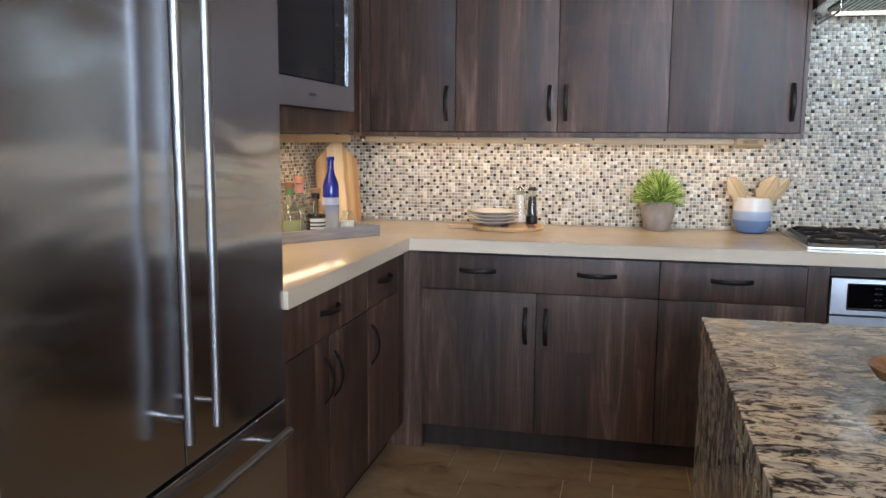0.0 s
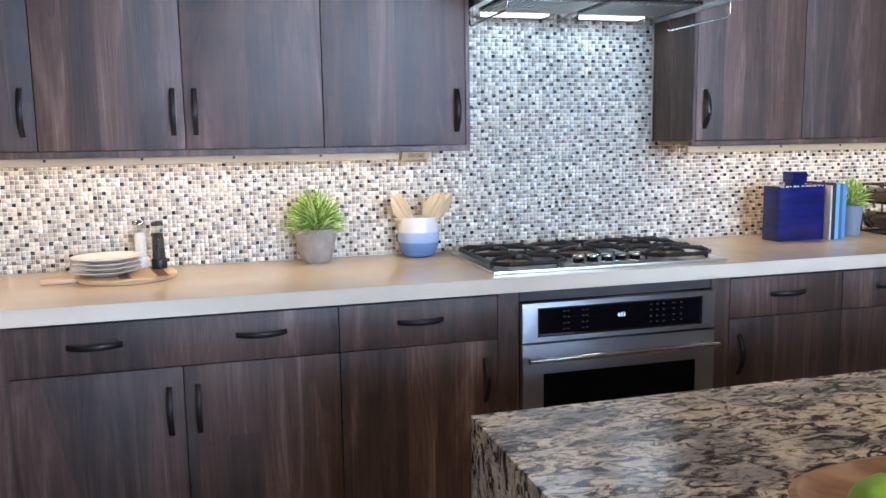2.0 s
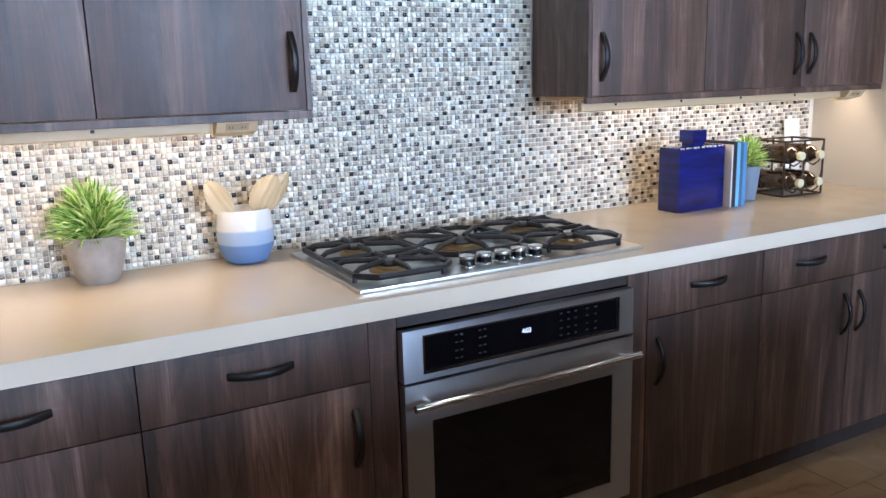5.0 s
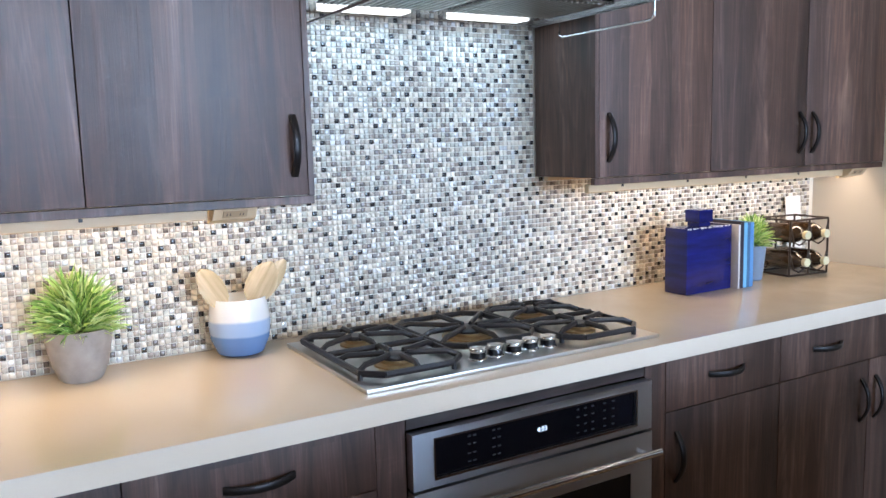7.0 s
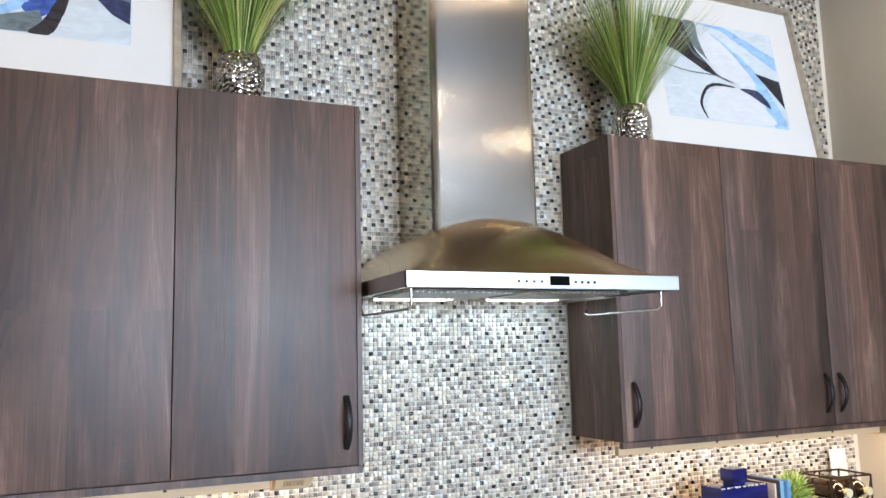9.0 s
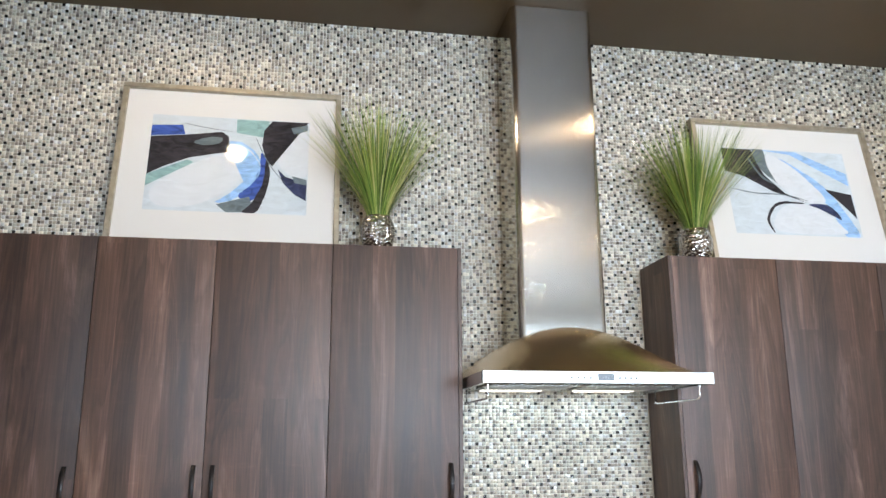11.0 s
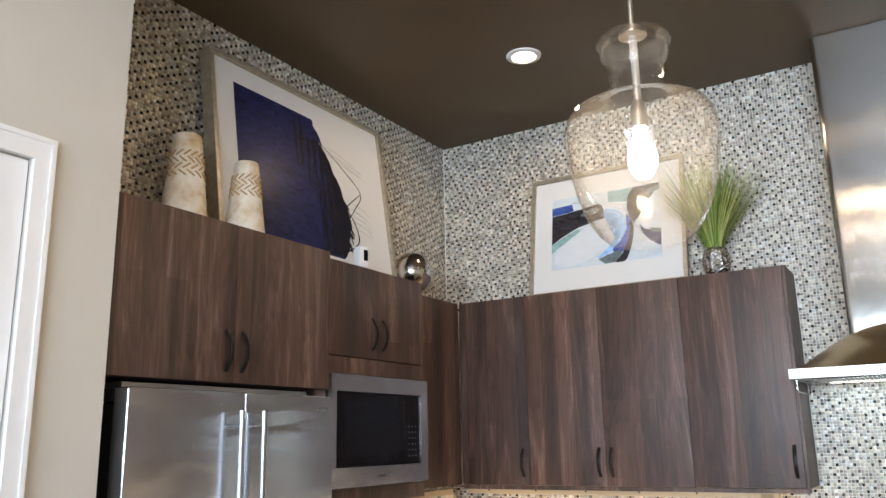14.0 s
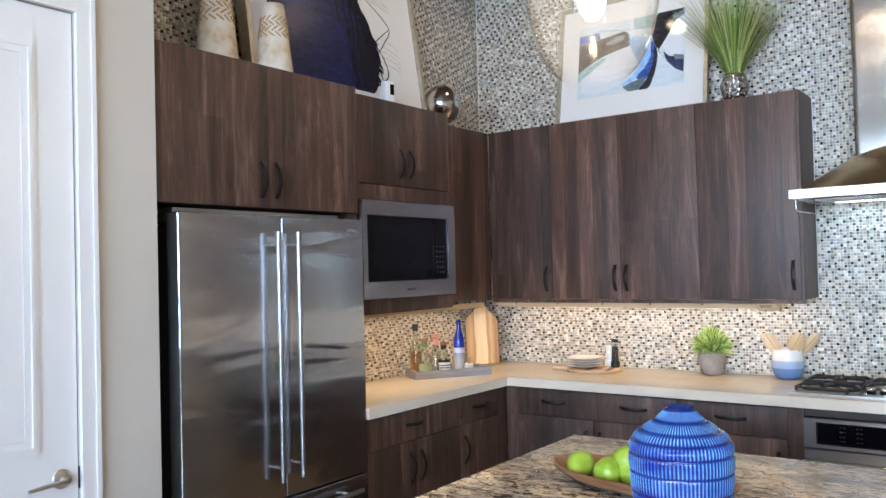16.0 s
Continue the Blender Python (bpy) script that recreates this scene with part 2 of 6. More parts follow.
# ---- mesh helpers ----
def box(bm, x0, x1, y0, y1, z0, z1, bev=0.0, seg=1):
    vs = [bm.verts.new((x, y, z)) for x in (x0, x1) for y in (y0, y1) for z in (z0, z1)]
    q = [(0, 1, 3, 2), (4, 6, 7, 5), (0, 4, 5, 1), (2, 3, 7, 6), (0, 2, 6, 4), (1, 5, 7, 3)]
    fs = [bm.faces.new([vs[i] for i in f]) for f in q]
    if bev:
        es = list({e for f in fs for e in f.edges})
        bmesh.ops.bevel(bm, geom=es, offset=bev, segments=seg, profile=0.7, affect="EDGES")
    return bm


def slab(x0, x1, y0, y1, z0, z1, bev=0.0015, seg=1):
    return box(bmesh.new(), x0, x1, y0, y1, z0, z1, bev, seg)


def lathe(profile, n=40, bm=None, at=(0, 0, 0), squash=1.0):
    """A turned shape from (radius, height) points, outside going up."""
    bm = bm or bmesh.new()
    rings = []
    for r, z in profile:
        if r < 1e-6:
            rings.append([bm.verts.new((at[0], at[1], at[2] + z))])
        else:
            rings.append([bm.verts.new((at[0] + r * math.cos(2 * math.pi * i / n), at[1] + squash * r * math.sin(2 * math.pi * i / n), at[2] + z)) for i in range(n)])
    for a, b in zip(rings, rings[1:]):
        for i in range(n):
            j = (i + 1) % n
            if len(a) == 1 and len(b) == 1:
                continue
            if len(a) == 1:
                bm.faces.new((a[0], b[j], b[i]))
            elif len(b) == 1:
                bm.faces.new((a[i], a[j], b[0]))
            else:
                bm.faces.new((a[i], a[j], b[j], b[i]))
    return bm


def tube(pts, r, n=10, bm=None, closed=False, flat=1.0, caps=True):
    """A round bar along the points; flat squashes it across its second axis. r may be a list."""
    bm = bm or bmesh.new()
    P = [Vector(p) for p in pts]
    up = Vector((0, 0, 1))
    rings = []
    for i, p in enumerate(P):
        a = P[(i - 1) % len(P)] if closed or i else P[i]
        b = P[(i + 1) % len(P)] if closed or i < len(P) - 1 else P[i]
        d = (b - a).normalized()
        u = d.cross(up)
        u = u.normalized() if u.length > 0.05 else d.cross(Vector((0, 1, 0))).normalized()
        v = d.cross(u)
        rr = r[i] if isinstance(r, (list, tuple)) else r
        rings.append([bm.verts.new(p + u * rr * math.cos(2 * math.pi * k / n) + v * rr * flat * math.sin(2 * math.pi * k / n)) for k in range(n)])
    pairs = list(zip(rings, rings[1:])) + ([(rings[-1], rings[0])] if closed else [])
    for a, b in pairs:
        for k in range(n):
            bm.faces.new((a[k], a[(k + 1) % n], b[(k + 1) % n], b[k]))
    if caps and not closed:
        bm.faces.new(rings[0][::-1])
        bm.faces.new(rings[-1])
    return bm


def mesh_of(name, bm, smooth=True, fix=True):
    if fix:
        bmesh.ops.recalc_face_normals(bm, faces=bm.faces)
    if smooth:
        for f in bm.faces:
            f.smooth = True
    me = bpy.data.meshes.new(name)
    bm.to_mesh(me)
    bm.free()
    if smooth:
        me.set_sharp_from_angle(angle=radians(38))
    return me


def part(name, bm, material, parent=None, label="", smooth=True, m=None, kind=""):
    """One mesh object under a thing or a part."""
    ob = new(name, mesh_of(name, bm, smooth))
    ob.data.materials.append(material)
    if parent is not None:
        ob.parent = parent
    if m is not None:
        ob.matrix_basis = m
    return tagged(ob, label, kind=kind)


def thing(name, m, label, category, group=""):
    ob = new(name)
    ob.empty_display_size = 0.05
    ob.matrix_basis = m
    return tagged(ob, label, category, group)


def solid(name, bm, material, m, label, category, group=""):
    """A thing that is one plain mesh."""
    return tagged(part(name, bm, material, None, m=m), label, category, group)


def structure(name, bm, material, label, smooth=False):
    ob = part(name, bm, material, None, smooth=smooth)
    return tagged(ob, label, name.split("_")[0], kind="structure")

# ---- the large structure ----
NORTH, WEST, EAST, DOORWALL, TOP = 4.786, -1.056, 3.585, -0.47, 3.60
SOUTH, FAR_EAST = -4.6, 7.0

_fl = slab(-1.2, 7.2, -4.8, 4.95, -0.1, -0.006, 0)
structure("floor", _fl, GROUT, "floor under the tiles, pale grout")
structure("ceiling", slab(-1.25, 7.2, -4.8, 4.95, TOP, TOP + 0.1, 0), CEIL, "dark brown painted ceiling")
structure("wall_north", slab(-1.2, 3.735, NORTH, 4.94, 0, TOP, 0), GROUT, "grouted wall behind the cooktop, under the mosaic")
structure("wall_west", slab(-1.2, WEST, 1.797, NORTH, 0, TOP, 0), GROUT, "grouted wall behind the fridge, under the mosaic")
structure("wall_return", slab(-1.2, -0.62, 1.68, 1.797, 0, TOP, 0), WALLPAINT, "greige painted end of the fridge alcove")
structure("wall_east", slab(EAST, 3.735, 3.3, NORTH, 0, TOP, 0), WALLPAINT, "greige painted wall at the end of the counter")
structure("wall_jog", slab(EAST, 7.0, 3.17, 3.3, 0, TOP, 0), WALLPAINT, "plain greige painted wall")
structure("wall_far_east", slab(FAR_EAST, 7.15, -4.8, 3.17, 0, TOP, 0), WALLPAINT, "plain greige painted wall")

# door wall, with an opening
DY0, DY1, DZ = 0.69, 1.496, 2.437
_b = slab(-0.62, DOORWALL, DY1, 1.797, 0, TOP, 0)
box(_b, -0.62, DOORWALL, -4.6, DY0, 0, TOP)
box(_b, -0.62, DOORWALL, DY0, DY1, DZ, TOP)
structure("wall_door_side", _b, WALLPAINT, "greige painted wall with a white door in it")
_b = slab(-1.3, -1.25, 0.2, 2.0, 0, 2.8, 0)
structure("wall_behind_door", _b, WALLPAINT, "plain wall behind the closed door")

# south wall with two tall windows
WX = [(0.7, 2.9), (3.2, 5.4)]
WZ0, WZ1 = 0.95, 3.1
_b = bmesh.new()
_xs = [-0.62] + [v for w in WX for v in w] + [7.15]
for i in range(0, len(_xs), 2):
    box(_b, _xs[i], _xs[i + 1], SOUTH - 0.15, SOUTH, 0, TOP)
for a, b in WX:
    box(_b, a, b, SOUTH - 0.15, SOUTH, 0, WZ0)
    box(_b, a, b, SOUTH - 0.15, SOUTH, WZ1, TOP)
structure("wall_south", _b, WALLPAINT, "greige painted wall with two tall windows")
GLASS_PANE = mat("window glass", (1, 1, 1), 0.0, 0.0, Transmission_Weight=1.0, IOR=1.45)
for i, (a, b) in enumerate(WX):
    w = tagged(part(f"window_{i + 1}", slab(a, b, SOUTH - 0.05, SOUTH + 0.03, WZ0 - 0.03, WZ0, 0.003), WHITE), "tall white-framed window", "window", kind="structure")
    fr = bmesh.new()
    mid = (a + b) / 2
    for x0, x1, z0, z1 in ((a, a + 0.05, WZ0, WZ1), (b - 0.05, b, WZ0, WZ1), (mid - 0.025, mid + 0.025, WZ0 + 0.05, WZ1 - 0.05), (a + 0.05, b - 0.05, WZ0, WZ0 + 0.05), (a + 0.05, b - 0.05, WZ1 - 0.05, WZ1)):
        box(fr, x0, x1, SOUTH - 0.09, SOUTH - 0.05, z0, z1)
    part("window_frame", fr, WHITE, w, smooth=False)
    for p, (x0, x1) in enumerate(((a + 0.05, mid - 0.025), (mid + 0.025, b - 0.05))):
        g = part("pane", slab(x0, x1, SOUTH - 0.076, SOUTH - 0.07, WZ0 + 0.05, WZ1 - 0.05, 0), GLASS_PANE, w, smooth=False)
        g.visible_shadow = False
    area(f"window_daylight_{i + 1}", look((mid, SOUTH - 0.12, (WZ0 + WZ1) / 2), (mid, 0, 1.6)), b - a, WZ1 - WZ0, WINDOW_LIGHT, (0.61, 0.79, 1.0), 140)

# outside ground
GROUND = mat("pale paving", (0.3, 0.28, 0.25), 0.9)
put(GROUND, "Base Color", ramp(GROUND, noisy(GROUND, 0.7, coords(GROUND), 5), [(0.3, (0.24, 0.23, 0.2)), (0.7, (0.34, 0.32, 0.28))]))
structure("ground", slab(-300, 300, -300, 300, -0.3, -0.12, 0), GROUND, "pale ground outside")

# ---- cabinets ----
def bow_handle(name, parent, at, length, upright=True, out=0.03, material=BRONZE, label=""):
    """A flat arched pull; at is its middle on the door's face, which looks to -y."""
    n = 15
    pts = []
    for i in range(n):
        t = -1 + 2 * i / (n - 1)
        y = -out * (1 - abs(t) ** 2.1)
        s = t * length / 2
        pts.append((at[0], at[1] + y, at[2] + s) if upright else (at[0] + s, at[1] + y, at[2]))
    bm = bmesh.new()
    ring = []
    for i, p in enumerate(pts):
        t = abs(-1 + 2 * i / (n - 1))
        w = 0.0085
        th = 0.0045
        d = (Vector(pts[min(i + 1, n - 1)]) - Vector(pts[max(i - 1, 0)])).normalized()
        side = Vector((1, 0, 0)) if upright else Vector((0, 0, 1))
        nor = d.cross(side).normalized()
        c = Vector(p)
        ring.append([bm.verts.new(c + side * w * a + nor * th * b) for a, b in ((-1, -0.6), (-0.6, -1), (0.6, -1), (1, -0.6), (1, 0.6), (0.6, 1), (-0.6, 1), (-1, 0.6))])
    for a, b in zip(ring, ring[1:]):
        for k in range(8):
            bm.faces.new((a[k], a[(k + 1) % 8], b[(k + 1) % 8], b[k]))
    bm.faces.new(ring[0]), bm.faces.new(ring[-1])
    return part(name, bm, material, parent, label)


def cabinet(name, m, w, depth, z0, z1, fronts, label, group, kick=False, ends=(0, 0), category="kitchen cabinet"):
    """A unit whose doors look to its own -y. fronts: kind, x0, x1, z0, z1 and handles as (x, z, upright)."""
    c = thing(name, m, label, category, group)
    b = slab(ends[0], w - ends[1], 0.021, depth, z0 + (0.105 if kick else 0), z1, 0.001)
    if kick:
        box(b, ends[0], w - ends[1], 0.075, depth, 0.0, 0.104)
    part("body", b, WOOD_IN, c)
    for side, x in ((0, 0.0), (1, w - ends[1])):
        if ends[side]:
            part("side_panel", slab(x, x + ends[side], 0.0, depth, z0 + (0.0 if not kick else 0.0), z1, 0.001), WOOD, c)
    for kind, x0, x1, a, z, handles in fronts:
        g = 0.0015
        d = part(kind, slab(x0 + g, x1 - g, 0.0, 0.0195, a + g, z - g, 0.0016, 2), WOOD_H if kind == "drawer_front_across" else WOOD, c)
        for hx, hz, up in handles:
            bow_handle("handle", d, (hx, 0.0, hz), 0.15, up)
    return c


UF, UD, UZ0, UZ1 = 4.47, 0.305, 1.35, 2.43
uppers = [(-0.333, 0.12, "r"), (0.12, 0.583, "l"), (0.583, 1.12, "r")]
# corner unit of the north run, with a plain filler
cabinet("wall_cabinet", pose(-0.775, UF, 0), 0.442, UD, UZ0, UZ1,
        [("door", 0.045, 0.442, UZ0, UZ1, [(0.442 - 0.04, UZ0 + 0.125, True)]), ("filler", 0.0, 0.045, UZ0, UZ1, [])],
        "dark walnut wall cabinet in the corner, shut", "north wall cabinets")
for i, (a, b, hs) in enumerate(uppers):
    w = b - a
    e = 0.016 if i == 2 else 0
    hx = w - e - 0.035 if hs == "r" else 0.035
    cabinet("wall_cabinet", pose(a, UF, 0), w, UD, UZ0, UZ1, [("door", 0, w - e, UZ0, UZ1, [(hx, UZ0 + 0.125, True)])],
            "dark walnut wall cabinet, tall single door, shut", "north wall cabinets", ends=(0, e))
for i, (a, b, hs) in enumerate([(2.049, 2.568, "l"), (2.568, 3.075, "r"), (3.075, 3.583, "l")]):
    w = b - a
    e = 0.016 if i == 0 else 0
    hx = w - 0.035 if hs == "r" else e + 0.04
    cabinet("wall_cabinet", pose(a, UF, 0), w, UD, UZ0, UZ1, [("door", e, w, UZ0, UZ1, [(hx, UZ0 + 0.125, True)])],
            "dark walnut wall cabinet beside the hood, shut" if i == 0 else "dark walnut wall cabinet towards the end wall, shut", "north wall cabinets", ends=(e, 0))
# light rails and the pale strips under them
for a, b in ((-0.775, 1.12), (2.049, 3.583)):
    r = thing("light_rail", pose(a, UF, 0), "dark walnut rail under the wall cabinets with a pale strip behind", "cabinet trim")
    part("rail", slab(0, b - a, 0.004, 0.022, 1.328, 1.349, 0.001), WOOD, r)
    part("back_batten", slab(0, b - a, 0.24, 0.26, 1.336, 1.349, 0.001), CREAM_WOOD, r, "pale batten")

WESTTURN = lambda x, y: pose(x, y, 0, 0, 0, 90)
# the units over the fridge, over the microwave, and in the corner
cabinet("fridge_cabinet", WESTTURN(-0.505, 1.822), 1.083, 0.545, 1.828, 2.43,
        [("door", 0.0, 0.536, 1.828, 2.43, [(0.498, 1.945, True)]), ("door", 0.536, 1.067, 1.828, 2.43, [(0.576, 1.945, True)])],
        "dark walnut double cabinet over the fridge, shut", "west cabinets", ends=(0, 0.016))
cabinet("microwave_cabinet", WESTTURN(-0.585, 2.907), 0.855, 0.465, 1.335, 2.43,
        [("door", 0.02, 0.46, 1.99, 2.43, [(0.42, 2.11, True)]), ("door", 0.46, 0.855, 1.99, 2.43, [(0.5, 2.11, True)]),
         ("panel", 0.0, 0.02, 1.99, 2.43, []), ("panel", 0.0, 0.075, 1.335, 1.988, []), ("panel", 0.075, 0.855, 1.91, 1.988, []), ("panel", 0.075, 0.855, 1.335, 1.412, [])],
        "dark walnut double cabinet built round a microwave, shut", "west cabinets")
cabinet("wall_cabinet", WESTTURN(-0.78, 3.764), 0.704, 0.27, UZ0, UZ1,
        [("door", 0.0, 0.66, UZ0, UZ1, [(0.05, UZ0 + 0.125, True)]), ("filler", 0.66, 0.704, UZ0, UZ1, [])],
        "dark walnut wall cabinet beside the microwave, shut", "west cabinets")

# base units of the north run
LF, LZ1 = 4.115, 0.862
def base(a, b, fronts, label, ends=(0, 0)):
    cabinet("base_cabinet", pose(a, LF, 0), b - a, NORTH - LF - 0.012, 0, LZ1, fronts, label, "base cabinets", kick=True, ends=ends)


DT, DB, KB = 0.852, 0.702, 0.112
base(-0.392, 0.563, [("drawer", 0, 0.955, DB, DT, [(0.235, 0.785, False), (0.715, 0.785, False)]),
                     ("door", 0, 0.478, KB, DB, [(0.435, 0.565, True)]), ("door", 0.478, 0.955, KB, DB, [(0.518, 0.565, True)])],
     "dark walnut base cabinet with one wide drawer over two doors")
base(0.563, 1.097, [("drawer", 0, 0.534, DB, DT, [(0.267, 0.785, False)]), ("door", 0, 0.534, KB, DB, [(0.49, 0.565, True)])],
     "dark walnut base cabinet with a drawer over one door")
base(1.995, 2.49, [("drawer", 0, 0.495, DB, DT, [(0.25, 0.785, False)]), ("door", 0, 0.495, KB, DB, [(0.045, 0.565, True)])],
     "dark walnut base cabinet beside the oven, drawer over one door")
base(2.49, 3.43, [("drawer", 0, 0.94, DB, DT, [(0.235, 0.785, False), (0.705, 0.785, False)]),
                  ("door", 0, 0.47, KB, DB, [(0.43, 0.565, True)]), ("door", 0.47, 0.94, KB, DB, [(0.51, 0.565, True)])],
     "dark walnut base cabinet, wide drawer over two doors")
base(3.43, 3.583, [("filler", 0, 0.153, KB, DT, [])], "dark walnut filler unit at the end wall")
# oven housing
oh = thing("oven_housing", pose(1.097, LF, 0), "dark walnut housing round the oven", "kitchen cabinet", "base cabinets")
part("side", slab(0, 0.073, 0.021, 0.65, 0.105, LZ1, 0), WOOD_IN, oh, smooth=False)
part("side", slab(0.820, 0.898, 0.021, 0.65, 0.105, LZ1, 0), WOOD_IN, oh, smooth=False)
part("top_rail", slab(0.0765, 0.816, 0.0, 0.02, 0.824, LZ1 - 0.004, 0.001), WOOD_H, oh)
part("stile", slab(0.0, 0.075, 0.0, 0.02, KB, LZ1 - 0.004, 0.001), WOOD, oh)
part("stile", slab(0.818, 0.897, 0.0, 0.02, KB, LZ1 - 0.004, 0.001), WOOD, oh)
part("bottom_rail", slab(0.0765, 0.816, 0.0, 0.02, KB, 0.165, 0.001), WOOD_H, oh)
part("kick", slab(0, 0.898, 0.075, 0.6, 0, 0.104, 0), WOOD_IN, oh)

# base units of the west run
LW = -0.472
def base_w(a, b, fronts, label, ends=(0, 0)):
    cabinet("base_cabinet", WESTTURN(LW, a), b - a, 0.57, 0, LZ1, fronts, label, "base cabinets", kick=True, ends=ends)


base_w(2.874, 3.64, [("drawer", 0, 0.766, DB, DT, [(0.383, 0.785, False)]), ("door", 0, 0.383, KB, DB, [(0.343, 0.565, True)]), ("door", 0.383, 0.766, KB, DB, [(0.423, 0.565, True)])],
       "dark walnut base cabinet beside the fridge, drawer over two doors")
base_w(3.64, 4.035, [("drawer", 0, 0.395, DB, DT, [(0.2, 0.785, False)]), ("door", 0, 0.395, KB, DB, [(0.045, 0.565, True)])],
       "narrow dark walnut base cabinet near the corner")
base_w(4.035, 4.114, [("filler", 0, 0.079, KB, DT, [])], "dark walnut corner filler")
bx_ = slab(-1.05, -0.395, 4.137, 4.77, 0.0, LZ1, 0)
solid("corner_unit", bx_, WOOD, pose(0, 0, 0), "closed corner unit under the worktop", "kitchen cabinet", "base cabinets")

# worktop, an L in one slab
CT0, CT1 = 0.864, 0.914
def outline_slab(pts, z0, z1, bev=0.003):
    bm = bmesh.new()
    lo = [bm.verts.new((x, y, z0)) for x, y in pts]
    hi = [bm.verts.new((x, y, z1)) for x, y in pts]
    n = len(pts)
    bm.faces.new(lo[::-1])
    bm.faces.new(hi)
    for i in range(n):
        bm.faces.new((lo[i], lo[(i + 1) % n], hi[(i + 1) % n], hi[i]))
    if bev:
        bmesh.ops.bevel(bm, geom=list(bm.edges), offset=bev, segments=2, profile=0.6, affect="EDGES")
    return bm


solid("worktop", outline_slab([(WEST + 0.002, 2.872), (-0.437, 2.872), (-0.437, 4.08), (EAST - 0.002, 4.08), (EAST - 0.002, 4.779), (WEST + 0.002, 4.779)], CT0, CT1),
      QUARTZ, pose(0, 0, 0), "cream quartz worktop running round the corner", "countertop")


# island
isl = thing("kitchen_island", pose(0.611, 1.46, 0), "kitchen island with speckled granite top and granite end", "kitchen island")
IW, IDP = 2.5, 1.428
part("top", slab(0, IW, 0, IDP, 0.862, 0.902, 0.003, 2), GRANITE, isl, "cream and black speckled granite top")
part("end_panel", slab(0, 0.04, 0.001, IDP - 0.001, 0.0, 0.8615, 0.002), GRANITE, isl, "granite end running down to the floor")
part("body", slab(0.041, IW - 0.04, 0.3, IDP - 0.03, 0.0, 0.8615, 0.002), WOOD, isl)

# ---- fridge ----
fr = thing("fridge", pose(-0.447, 1.866, 0, 0, 0, 90), "stainless steel french-door fridge with a freezer drawer", "fridge")
FW = 1.0
part("case", slab(0.012, FW - 0.012, 0.075, 0.59, 0.02, 1.745, 0.004), BLACK, fr, "black case")
def fridge_door(x0, x1, z0, z1):
    bm = slab(x0, x1, 0.0, 0.07, z0, z1, 0.007, 3)
    return bm


def bar_handle(parent, a, b, stand, posts, r=0.0105):
    h = part("handle", tube([a, b], r, 20), HANDLE_STEEL, parent, "satin steel bar handle")
    for p in posts:
        part("post", tube([(p[0], p[1], p[2]), (p[0], p[1] + stand, p[2])], 0.006, 12), HANDLE_STEEL, h)
    return h


for x0, x1, hx in ((0.0, 0.4975, 0.445), (0.5025, FW, 0.555)):
    d = part("door", fridge_door(x0, x1, 0.632, 1.792), STEEL, fr)
    bar_handle(d, (hx, -0.044, 0.71), (hx, -0.044, 1.725), 0.044, [(hx, -0.044, 0.765), (hx, -0.044, 1.672)])
d = part("drawer", fridge_door(0.0, FW, 0.06, 0.622), STEEL, fr)
bar_handle(d, (0.09, -0.05, 0.57), (FW - 0.09, -0.05, 0.57), 0.05, [(0.17, -0.05, 0.57), (FW - 0.17, -0.05, 0.57)])
part("top_grille", slab(0.02, FW - 0.1, 0.06, 0.3, 1.76, 1.812, 0.002), HANDLE_STEEL, fr)
part("hinge_cover", slab(0.0, 0.06, 0.075, 0.2, 1.75, 1.79, 0.006, 2), BLACK, fr)
part("badge", slab(FW - 0.1, FW - 0.04, -0.0012, -0.0002, 1.735, 1.745, 0), SATIN, fr)

# ---- microwave ----
mw = thing("microwave", pose(-0.58, 2.99, 0, 0, 0, 90), "built-in microwave with a stainless trim frame", "microwave")
_f = bmesh.new()
MW, MZ0, MZ1 = 0.768, 1.414, 1.906
for x0, x1, z0, z1 in ((0, MW, MZ1 - 0.075, MZ1), (0, MW, MZ0, MZ0 + 0.085), (0, 0.035, MZ0 + 0.085, MZ1 - 0.075), (MW - 0.062, MW, MZ0 + 0.085, MZ1 - 0.075)):
    box(_f, x0, x1, -0.022, 0.004, z0, z1)
part("trim_frame", _f, STEEL, mw, smooth=False)
part("case", slab(0.03, MW - 0.05, 0.005, 0.4, MZ0 + 0.05, MZ1 - 0.05, 0.002), BLACK, mw)
part("door", slab(0.036, 0.575, -0.016, 0.0, MZ0 + 0.087, MZ1 - 0.077, 0.003), BLACK_GLASS, mw, "black glass door")
part("window", slab(0.09, 0.52, -0.0175, -0.0162, MZ0 + 0.13, MZ1 - 0.12, 0.0), mat("dark mesh window", (0.006, 0.007, 0.01), 0.15, Specular_IOR_Level=0.3), mw, "dark mesh window")
cp = part("control_panel", slab(0.577, MW - 0.063, -0.016, 0.0, MZ0 + 0.087, MZ1 - 0.077, 0.003), BLACK_GLASS, mw, "black control panel")
DIM = mat("faint print", (0.022, 0.024, 0.026), 0.5)
_k = bmesh.new()
for r_ in range(6):
    for c_ in range(3):
        box(_k, 0.6 + c_ * 0.028, 0.612 + c_ * 0.028, -0.0168, -0.0162, MZ0 + 0.12 + r_ * 0.028, MZ0 + 0.128 + r_ * 0.028)
part("keys", _k, DIM, mw, smooth=False, kind="stuff")
part("maker_mark", slab(0.34, 0.4, -0.0228, -0.0222, MZ0 + 0.036, MZ0 + 0.044, 0), DIM, mw)

